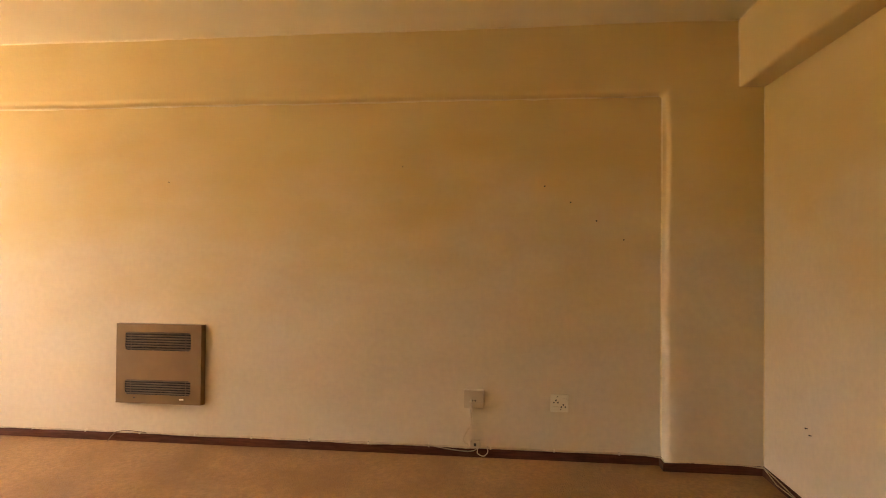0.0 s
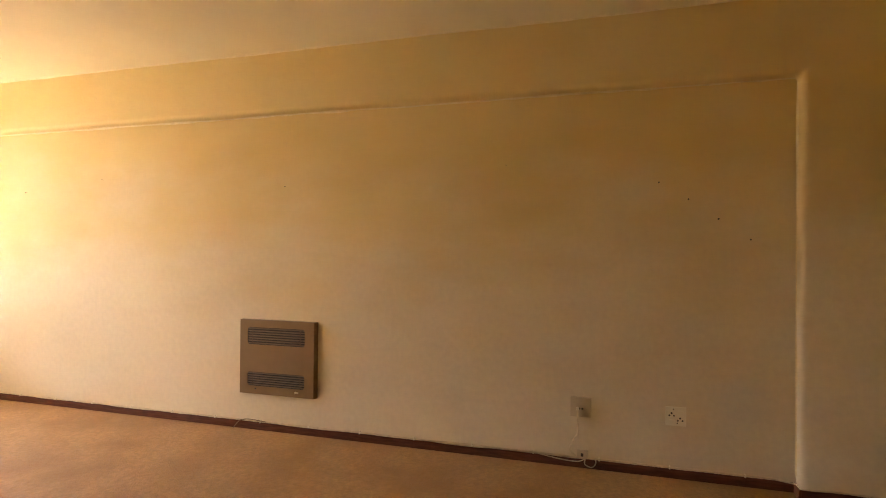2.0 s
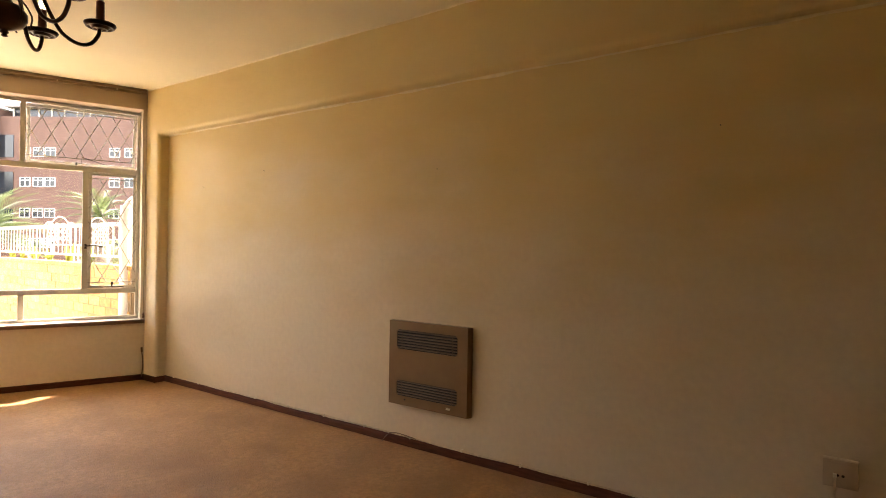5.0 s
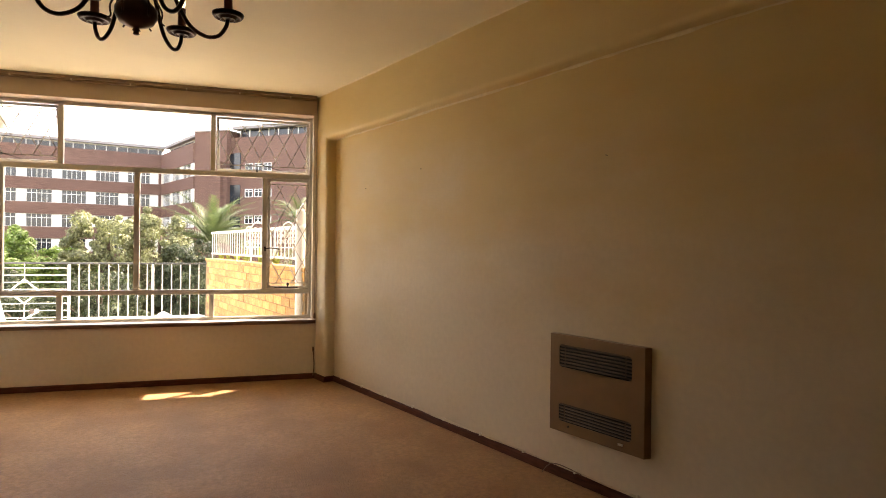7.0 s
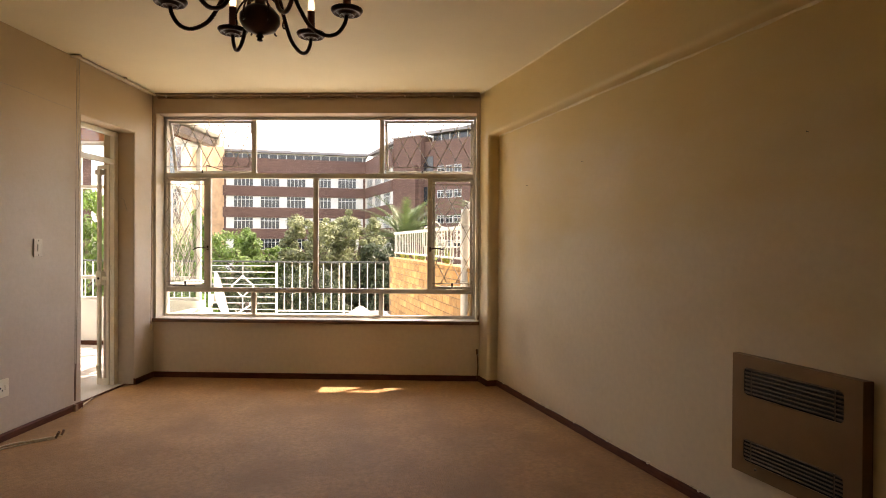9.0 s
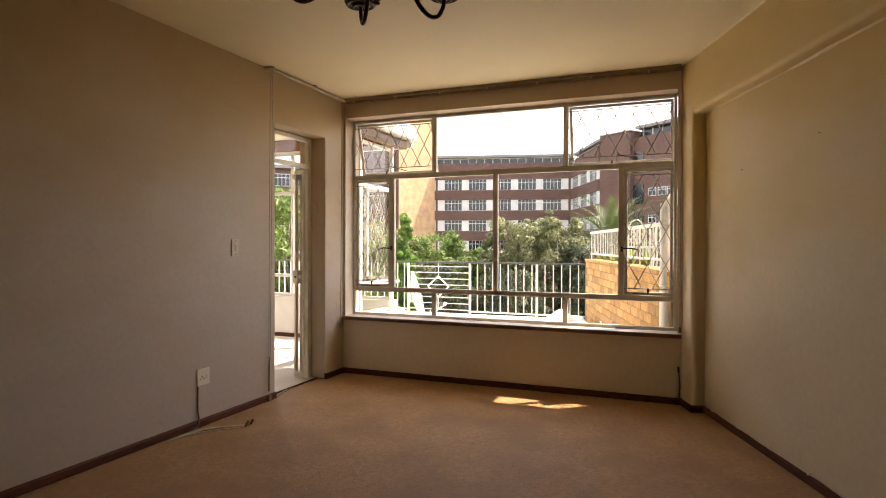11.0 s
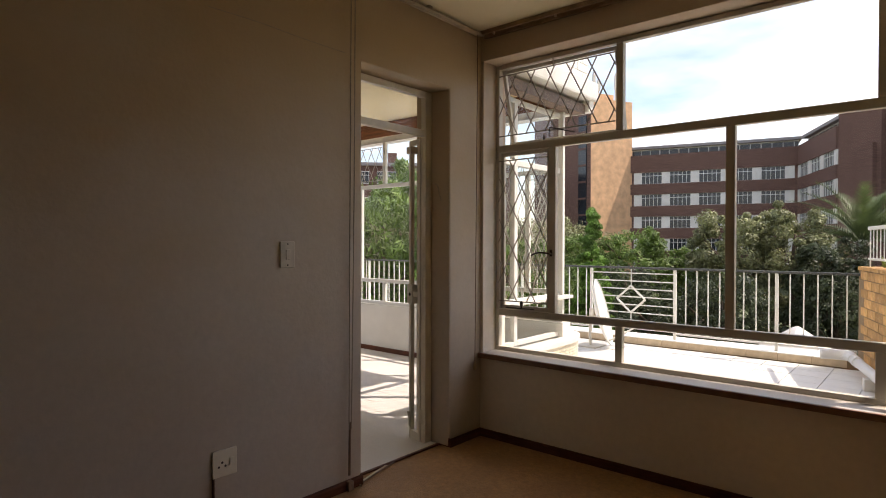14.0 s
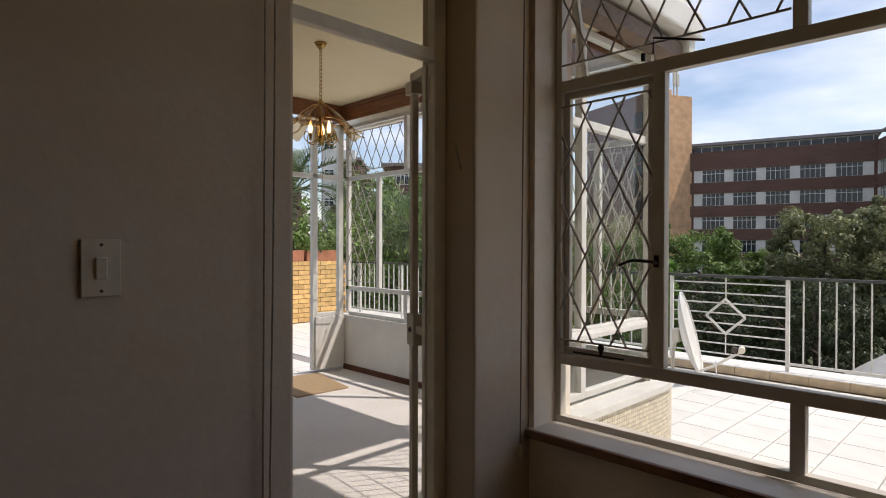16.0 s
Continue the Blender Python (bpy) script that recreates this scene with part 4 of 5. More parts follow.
# corner post, side glazing and garden door frame
pp = structure(part("sunroom_parapet", B(SX1 - 0.22, SX1 + 0.10, 0.28, 2.02, H + 0.12, 3.62), OUTW), "white painted brick parapet over the sunroom", "wall")
bm = bmesh.new()
for k in range(9):
    y = 0.285 - (0.115 if k % 2 else 0)
    while y < 1.99:
        box(bm, SX1 + 0.095, SX1 + 0.106, max(0.285, y), min(2.015, y + 0.222), H + 0.128 + k * 0.0805, H + 0.128 + k * 0.0805 + 0.070)
        y += 0.232
tagged(part("bricks", bm, PBRICK, pp, "white painted bricks"), kind="stuff")
sg = thing("window_3", "white steel side glazing and open garden door frame", "window", kind="structure")
for a in ((SX0 - 0.07, SX0 - 0.02, 1.36, SY1, 0.552, 0.59), (SX0 - 0.07, SX0 - 0.02, 1.36, 1.395, 0.59, 2.6), (SX0 - 0.07, SX0 - 0.02, 1.66, 1.72, 0.59, 2.6),
          (SX0 - 0.07, SX0 - 0.02, -0.2, 1.66, 2.0, 2.05), (SX0 - 0.07, SX0 - 0.02, 0.5, 0.55, 0, 2.6), (SX0 - 0.07, SX0 - 0.02, -0.2, 1.72, 2.56, 2.6), (SX0 - 0.07, SX0 - 0.02, 1.335, 1.36, 0.0, 2.6)):
    part("window_frame", B(*a), STEEL_W, sg, bevel=0.004)
bm = bmesh.new()
bm.faces.new([bm.verts.new(p) for p in ((SX0 - 0.045, 1.42, 0.59), (SX0 - 0.045, 1.66, 0.59), (SX0 - 0.045, 1.66, 2.0), (SX0 - 0.045, 1.42, 2.0))])
part("window_pane", bm, GLASS, sg).visible_shadow = False
# east side of the sunroom, seen through the wide window
se = thing("window_4", "white steel glazing along the sunroom's side", "window", kind="structure")
EX0, EX1 = SX1 - 0.10, SX1 - 0.05
for y0, y1, z0, z1 in ((0.27, 0.31, 0.42, 2.57), (0.96, 1.01, 0.42, 2.57), (1.80, 1.845, 0.42, 2.57), (0.31, 0.96, 1.99, 2.04), (1.01, 1.80, 1.99, 2.04), (0.31, 0.96, 0.78, 0.83),
                       (1.01, 1.80, 0.78, 0.83), (0.31, 0.96, 2.53, 2.57), (1.01, 1.80, 2.53, 2.57), (0.31, 0.96, 0.42, 0.46), (1.01, 1.80, 0.42, 0.46)):
    part("window_frame", B(EX0, EX1, y0, y1, z0, z1), STEEL_W, se, bevel=0.005)
part("sill_ledge", B(EX1, EX1 + 0.09, 0.28, 1.86, 0.785, 0.815), STEEL_W, se, bevel=0.006)
for y0, y1 in ((0.31, 0.96), (1.01, 1.80)):
    for z0, z1 in ((0.46, 0.78), (0.83, 1.99), (2.04, 2.53)):
        bm = bmesh.new()
        bm.faces.new([bm.verts.new(p) for p in ((EX0 + 0.025, y0, z0), (EX0 + 0.025, y1, z0), (EX0 + 0.025, y1, z1), (EX0 + 0.025, y0, z1))])
        part("window_pane", bm, GLASS, se).visible_shadow = False
for y0, y1 in ((0.31, 0.96), (1.01, 1.80)):
    n = int((y1 - y0) / 0.15) + 5
    for sgn in (1, -1):
        for i in range(n):
            c = y0 - 0.6 + i * 0.15
            a, b = (c, c + 0.6) if sgn > 0 else (c + 0.6, c)
            ts = sorted([t for t in [0.0, 1.0] + [(l - a) / (b - a) for l in (y0, y1)] if 0 <= t <= 1 and y0 - 1e-4 <= a + (b - a) * t <= y1 + 1e-4])
            if len(ts) >= 2 and ts[-1] - ts[0] > 0.05:
                part("lattice_rod", tube(bmesh.new(), [(EX0 + 0.005 * sgn, a + (b - a) * t, 1.99 - 1.16 * t) for t in (ts[0], ts[-1])], 0.0038, 5), ROD, se)
# white ledge with a mosaic face below the glazing
led = thing("plinth", "white ledge with a cream mosaic face", "plinth", kind="structure")


def ledge_outline(grow=0.0):
    p = [(SX1 - 0.02, 0.28), (SX1 + 0.10 + grow, 0.28), (SX1 + 0.10 + grow, 1.35)]
    p += [(SX1 - 0.25 + (0.35 + grow) * math.cos(radians(a)), 1.65 + (0.55 + grow) * math.sin(radians(a))) for a in range(0, 91, 15)]
    return p + [(SX1 - 0.25, 1.89), (SX1 - 0.02, 1.89)]


part("ledge_top", prism(bmesh.new(), ledge_outline(0.02), 0.37, 0.415), STEEL_W, led, "white painted ledge", bevel=0.004)
part("ledge_core", prism(bmesh.new(), ledge_outline(-0.004), -0.12, 0.37), GROUT, led)
mos, o = bmesh.new(), [Vector((*q, 0)) for q in ledge_outline()[1:10]]
for a, b in zip(o, o[1:]):
    u, n = (b - a).normalized(), max(1, int((b - a).length / 0.027))
    for i in range(n):
        for k in range(17):
            w = (b - a).length / n
            p0, p1, z = a + u * (w * i + 0.0015), a + u * (w * (i + 1) - 0.0015), -0.10 + k * 0.0275
            mos.faces.new([mos.verts.new((q.x, q.y, zz)) for q, zz in ((p0, z), (p1, z), (p1, z + 0.0245), (p0, z + 0.0245))])
tagged(part("mosaic_tiles", mos, MOSAIC, led, "small cream mosaic tiles"), kind="stuff")

mat_rug = tagged(part("door_mat", prism(bmesh.new(), [(-7.12, 1.10), (-7.08, 1.36), (-6.36, 1.23), (-6.38, 0.70), (-7.1, 0.78)], -0.029, -0.016), RUG, bevel=0.003), "brown jute mat by the garden door", "mat")

lamp = thing("pendant_lamp", "brass pendant lamp with smoked glass petals, lit", "pendant lamp", pose(-5.46, 0.345, 0))
part("ceiling_rose", lathe(bmesh.new(), [(0.008, 2.70), (0.03, 2.725), (0.045, 2.748)], seg=16), BRASS, lamp, "", True)
for i in range(14):
    bm = bmesh.new()
    pts = [(0.011 * math.cos(a) if i % 2 else 0, 0 if i % 2 else 0.011 * math.cos(a), 2.70 - 0.026 * i + 0.018 * math.sin(a)) for a in np.linspace(0, math.tau, 11)]
    part("chain_link", tube(bm, pts, 0.0028, 5), BRASS, lamp)
part("column", lathe(bmesh.new(), [(0.004, 2.02), (0.012, 2.03), (0.03, 2.06), (0.02, 2.10), (0.012, 2.14), (0.014, 2.30), (0.03, 2.315), (0.008, 2.35)], seg=14), BRASS, lamp, "", True)
part("pull_cord", tube(bmesh.new(), [(0.02, 0, 2.05), (0.022, 0, 1.3)], 0.002, 5), CABLE_D, lamp)
part("gallery_ring", tube(bmesh.new(), [(0.17 * math.cos(a), 0.17 * math.sin(a), 2.19) for a in np.linspace(0, math.tau, 25)], 0.004, 6), BRASS, lamp)
for k in range(6):
    th = k * math.tau / 6 + 0.3
    u = Vector((math.cos(th), math.sin(th), 0))
    v = Vector((-u.y, u.x, 0))
    q = lambda r, z: u * r + Vector((0, 0, z))
    part("arm", tube(bmesh.new(), smooth_path([q(0.02, 2.31), q(0.07, 2.29), q(0.13, 2.22), q(0.2, 2.15), q(0.28, 2.12)]), 0.004, 6), BRASS, lamp, "", True)
    part("curl", tube(bmesh.new(), smooth_path([q(0.02, 2.07), q(0.07, 2.03), q(0.12, 2.06), q(0.11, 2.11), q(0.09, 2.10)]), 0.004, 6), BRASS, lamp, "", True)
    bm = bmesh.new()
    rows = [[bm.verts.new(u * r + v * (w * s * (1 - 0.25 * s * s)) + Vector((0, 0, z - 0.02 * s * s))) for s in np.linspace(-1, 1, 7)] for r, z, w in
            ((0.06, 2.30, 0.03), (0.13, 2.25, 0.07), (0.21, 2.17, 0.105), (0.28, 2.11, 0.125), (0.31, 2.105, 0.12))]
    for a, b in zip(rows, rows[1:]):
        for i in range(6):
            bm.faces.new((a[i], a[i + 1], b[i + 1], b[i]))
    part("glass_petal", bm, SHADEGL, lamp, "smoked glass petal", True)
    if k % 2 == 0:
        part("bulb", lathe(bmesh.new(), [(0.008, 2.10), (0.015, 2.125), (0.014, 2.15), (0.002, 2.19)], u * 0.075, 10), BULB, lamp, "lit candle bulb", True)
        part("bulb_holder", lathe(bmesh.new(), [(0.009, 2.05), (0.010, 2.10), (0.006, 2.101)], u * 0.075, 10), BRASS, lamp, "", True)

# ---- terrace ----
TZ = -0.12
structure(part("terrace", B(-13.5, 0.6, 0.27, 5.35, TZ - 0.25, TZ - 0.012), GROUT), "terrace slab under the tiles", "terrace")
# Unseen slab, added and notched so only a small sun patch reaches the floor
structure(part("upper_slab", prism(bmesh.new(), [(-3.2, 0.0), (-3.2, 1.28), (0.07, 1.28), (0.07, 0.93), (3, 0.93), (3, 0.0)], 3.02, 3.2), CONC), "unseen overhang slab added above the window to trim the sun patch", "slab")
structure(part("outer_wall", B(0.2, 3.0, 0.02, 0.27, -4, 3.02), OUTW), "white outer wall of the house", "wall")
structure(part("upper_wall", B(-8, 3, 0.02, 0.25, H + 0.26, 9), OUTW), "white outer wall of the storeys above", "wall")

# brick boundary wall and the railing on it
BA, BB = Vector((-0.20, 0.30, 0)), Vector((-1.62, 5.02, 0))
bu = (BB - BA).normalized()
BM = Matrix(((bu.x, -bu.y, 0, BA.x), (bu.y, bu.x, 0, BA.y), (0, 0, 1, 0), (0, 0, 0, 1)))  # x along the wall, y towards the terrace
BL = (BB - BA).length
bw = structure(part("brick_wall", B(0, BL, -0.21, -0.004, TZ - 0.2, 1.03), MORTAR, m=BM), "yellow face-brick terrace wall with a coping course", "wall")
rl = thing("wall_railing", "white steel railing on the brick wall", "railing", BM)
part("top_rail", B(0.3, BL - 0.02, -0.12, -0.08, 1.475, 1.515), STEEL_W, rl, bevel=0.004)
part("bottom_rail", B(0.3, BL - 0.02, -0.115, -0.085, 1.13, 1.155), STEEL_W, rl, bevel=0.003)
for i in range(int((BL - 0.35) / 0.14)):
    x = BL - 0.045 - i * 0.14
    w = 0.011 if i % 12 else 0.024
    part("post" if i % 12 == 0 else "baluster", B(x - w, x, -0.104, -0.095, 1.055 if i % 12 == 0 else 1.155, 1.475), STEEL_W, rl)
structure(part("raised_bed", B(0.25, BL - 0.06, -4.0, -0.215, -4, 0.86), GARDEN, m=BM), "planted bed behind the brick wall", "ground")


def garden_chair(m):
    """White cast-metal chair with a pierced, scalloped back."""
    c = thing("garden_chair", "white cast-iron garden chair with a pierced back", "chair", m, group="chairs behind the railing")
    arc = [(-0.2, 0, 0.40), (-0.21, 0.02, 0.62), (-0.17, 0.03, 0.73), (-0.10, 0.035, 0.745), (-0.07, 0.035, 0.79), (0, 0.04, 0.83), (0.07, 0.035, 0.79), (0.10, 0.035, 0.745), (0.17, 0.03, 0.73), (0.21, 0.02, 0.62), (0.2, 0, 0.40)]
    part("back_frame", tube(bmesh.new(), smooth_path(arc, 4), 0.010, 7), STEEL, c, "", True)
    for x in (-0.12, -0.04, 0.04, 0.12):
        part("back_bar", tube(bmesh.new(), [(x, 0.005, 0.42), (x, 0.03, 0.73)], 0.006, 6), STEEL, c)
        for z in (0.50, 0.60, 0.69):
            part("back_scroll", tube(bmesh.new(), [(x + 0.032 * math.cos(t), 0.02, z + 0.038 * math.sin(t)) for t in np.linspace(0, math.tau, 13)], 0.006, 6), STEEL, c)
    part("seat", prism(bmesh.new(), [(-0.2, 0.0), (0.2, 0.0), (0.23, -0.3), (0.15, -0.4), (-0.15, -0.4), (-0.23, -0.3)], 0.39, 0.41), STEEL_W, c, bevel=0.006)
    for x, y in ((-0.17, -0.02), (0.17, -0.02), (-0.16, -0.34), (0.16, -0.34)):
        part("leg", tube(bmesh.new(), [(x, y, 0.39), (x * 1.05, y * 1.04, 0.15), (x * 1.2, y * 1.1, 0.0)], 0.014, 7), STEEL_W, c)
    return c


chair = garden_chair(Matrix.Translation((-0.74, 4.35, 0.86)) @ pose(0, 0, 0, 0, 0, 10))
copy_thing(chair, Matrix.Translation((-0.26, 4.2, 0.86)) @ pose(0, 0, 0, 0, 0, -8))
# downpipe, drain pipe, small board
dp = thing("downpipe", "fat cream downpipe with an elbow beside the window", "downpipe")
part("pipe", tube(bmesh.new(), smooth_path([(-0.235, 0.42, TZ), (-0.235, 0.42, 1.52), (-0.225, 0.43, 1.62), (-0.17, 0.47, 1.71), (-0.05, 0.56, 1.80), (0.05, 0.64, 1.88)], 6), 0.058, 16), PVC, dp, "", True)
part("collar", tube(bmesh.new(), [(-0.235, 0.42, 1.44), (-0.235, 0.42, 1.52)], 0.067, 16), PVC, dp, "", True)
part("clamp", tube(bmesh.new(), [(-0.235, 0.42, 0.9), (-0.235, 0.42, 0.93)], 0.063, 16), PVC, dp, "", True)
pv = thing("drain_pipe", "white plastic drain pipe lying beside the brick wall", "pipe", BM)
part("pipe", tube(bmesh.new(), [(1.0, 0.17, 0.03), (4.45, 0.14, 0.05)], 0.05, 14), PVC, pv, "", True)
part("elbow", tube(bmesh.new(), smooth_path([(4.4, 0.14, 0.05), (4.55, 0.15, 0.06), (4.63, 0.22, 0.06), (4.66, 0.42, 0.05)]), 0.056, 14), PVC, pv, "", True)
part("collar", tube(bmesh.new(), [(4.2, 0.142, 0.049), (4.3, 0.142, 0.049)], 0.058, 14), PVC, pv, "", True)
for x in (1.3, 3.6):
    part("saddle", B(x, x + 0.09, 0.09, 0.22, TZ, 0.0), CONC, pv, bevel=0.005)
tagged(part("board", B(0, 0.09, 0, 0.02, 0, 0.30), PVC, bevel=0.004, m=BM @ pose(3.35, 0.045, TZ, 12, 0, 0)), "small white board leaning on the brick wall", "board")

# railing along the terrace
rail = thing("railing", "white steel balustrade with a diamond panel", "railing")
RY, RZ0, RZ1 = 4.97, -0.025, 0.975
part("handrail", B(-13.4, -1.60, RY - 0.03, RY + 0.03, RZ1 - 0.03, RZ1), mat("dull rail paint", (0.06, 0.065, 0.06), 0.6, var=0.15, scale=6), rail, "dull grey handrail", bevel=0.006)
for x0, x1 in ((-13.4, -4.95), (-3.70, -1.62)):
    part("foot_rail", B(x0, x1, RY - 0.012, RY + 0.012, 0.045, 0.07), STEEL_W, rail)
posts = [-4.95 + 1.25 * k for k in range(-6, 3)]
for x in posts:
    part("post", B(x - 0.018, x + 0.018, RY - 0.018, RY + 0.018, RZ0, RZ1 - 0.03), STEEL_W, rail, bevel=0.003)
for a, b in zip(posts, posts[1:] + [posts[-1] + 1.0]):
    if abs(a + 4.95) < 0.01:
        for k in range(8):
            z = 0.07 + k * 0.115
            part("panel_rail", B(a + 0.018, b - 0.018, RY - 0.007, RY + 0.007, z, z + 0.014), STEEL_W, rail)
        xm = (a + b) / 2
        part("panel_bar", B(xm - 0.007, xm + 0.007, RY - 0.009, RY - 0.007, 0.70, RZ1 - 0.03), STEEL_W, rail)
        part("panel_bar", B(xm - 0.007, xm + 0.007, RY - 0.009, RY - 0.007, 0.07, 0.31), STEEL_W, rail)
        d = [(xm, 0.70), (xm + 0.21, 0.505), (xm, 0.31), (xm - 0.21, 0.505)]
        for p, q in zip(d, d[1:] + d[:1]):
            part("diamond", tube(bmesh.new(), [(p[0], RY - 0.018, p[1]), (q[0], RY - 0.018, q[1])], 0.015, 6), STEEL_W, rail)
    else:
        n = 8
        for k in range(1, n + 1):
            x = a + k * 1.25 / (n + 0.6)
            if x < b - 0.03 and x < -1.62:
                part("baluster", B(x - 0.0065, x + 0.0065, RY - 0.0065, RY + 0.0065, 0.07, RZ1 - 0.03), STEEL_W, rail)
structure(part("kerb", B(-13.4, -1.5, 4.86, 5.30, TZ - 0.2, -0.036), MORTAR), "terrace kerb under its tiles", "kerb")

# satellite dish on the terrace
ds = thing("satellite_dish", "white satellite dish on a short bent stand", "satellite dish", pose(-4.50, 4.22, TZ))
dm = bmesh.new()
rows = []
for i in range(7):
    r = i / 6
    rows.append([dm.verts.new((0.36 * r * math.cos(a), 0.45 * r * math.sin(a), 0.09 * r * r)) for a in np.linspace(0, math.tau, 28, endpoint=False)] if i else [dm.verts.new((0, 0, 0))])
for k in range(28):
    dm.faces.new((rows[0][0], rows[1][k], rows[1][(k + 1) % 28]))
for a, b in zip(rows[1:], rows[2:]):
    for k in range(28):
        dm.faces.new((a[k], b[k], b[(k + 1) % 28], a[(k + 1) % 28]))
face = Matrix.Translation((0, 0, 0.47)) @ pose(0, 0, 0, 76, 0, 107)
dish = part("dish", dm, DISHM, ds, "white dish, seen almost edge-on", True, m=face)
dish.modifiers.new("thick", "SOLIDIFY").thickness = 0.012
part("rim", tube(bmesh.new(), [(0.36 * math.cos(a), 0.45 * math.sin(a), 0.092) for a in np.linspace(0, math.tau, 41)], 0.009, 6), DISHM, ds, m=face)
part("lnb_arm", tube(bmesh.new(), smooth_path([(0, -0.40, 0.02), (0, -0.36, 0.22), (0, -0.26, 0.50)]), 0.014, 8), STEEL_W, ds, m=face)
part("lnb", tube(bmesh.new(), [(-0.06, -0.24, 0.52), (0.06, -0.24, 0.52)], 0.032, 10), PLASTIC_W, ds, m=face)
part("lnb_cap", tube(bmesh.new(), [(-0.02, -0.24, 0.48), (0.0, -0.22, 0.44)], 0.034, 10), DIRTY, ds, m=face)
part("stand", tube(bmesh.new(), smooth_path([(-0.12, 0.05, 0.0), (-0.12, 0.04, 0.28), (-0.06, 0.02, 0.46), (-0.01, 0.0, 0.47)]), 0.02, 9), STEEL, ds)
part("bracket", B(-0.09, -0.02, -0.06, 0.06, 0.40, 0.54), STEEL, ds, bevel=0.006)
part("foot", B(-0.28, 0.04, -0.12, 0.22, 0.0, 0.016), STEEL, ds, bevel=0.004)
part("lead", tube(bmesh.new(), smooth_path([(0.44, -0.27, 0.30), (0.42, -0.2, 0.12), (0.3, -0.05, 0.01), (-0.1, 0.0, 0.01)]), 0.006, 6), PVC, ds)
gl = thing("drain_grate", "round dark drain in the tiles", "drain")
part("grate", lathe(bmesh.new(), [(0.005, 0.0), (0.055, 0.0), (0.055, 0.006), (0.005, 0.006)], (-2.97, 1.95, TZ), 16), DIRTY, gl)

# ---- garden, trees ----
structure(part("ground", B(-900, 900, -300, 1500, -4.4, -4.0), GARDEN), "shaded garden ground with grass", "ground")
um = thing("garden_umbrella", "pale canvas umbrella in the garden below", "umbrella", pose(-3.7, 14, -4))
part("pole", tube(bmesh.new(), [(0, 0, 0), (0, 0, 3.2)], 0.03, 8), STEEL, um)
part("canopy", lathe(bmesh.new(), [(1.40, 2.2), (1.38, 2.25), (0.7, 2.76), (0.12, 3.15), (0.02, 3.2)], seg=8), CANVAS, um)


def leaves(centres, radii, count, size, rng, aspect=0.45, droop=0.0):
    """Leaf blades scattered in clumps, denser towards each clump's skin: vertices and faces."""
    k = rng.integers(0, len(centres), count)
    d = rng.normal(size=(count, 3))
    d /= np.linalg.norm(d, axis=1, keepdims=True)
    p = centres[k] + d * (radii[k] * rng.uniform(0.45, 1.06, count) ** 0.6)[:, None] * np.array([1, 1, 0.8])
    face = d + rng.normal(size=(count, 3)) * 0.5 + np.array([0, 0, 0.25])
    a = np.cross(face, rng.normal(size=(count, 3))) + np.array([0, 0, -droop])
    a /= np.linalg.norm(a, axis=1, keepdims=True)
    b = np.cross(face, a)
    b /= np.linalg.norm(b, axis=1, keepdims=True)
    s = (size * rng.uniform(0.6, 1.3, count))[:, None]
    v = np.stack([p - a * s * 0.5, p + b * s * aspect * 0.5, p + a * s * 0.5, p - b * s * aspect * 0.5], 1).reshape(-1, 3)
    return v, np.arange(count * 4).reshape(-1, 4)


def leaf_mesh(name, v, f, material, parent, label=""):
    me = bpy.data.meshes.new(name)
    me.from_pydata(v.tolist(), [], f.tolist())
    me.materials.append(material)
    ob = new(name, me)
    ob.parent = parent
    return tagged(ob, label)


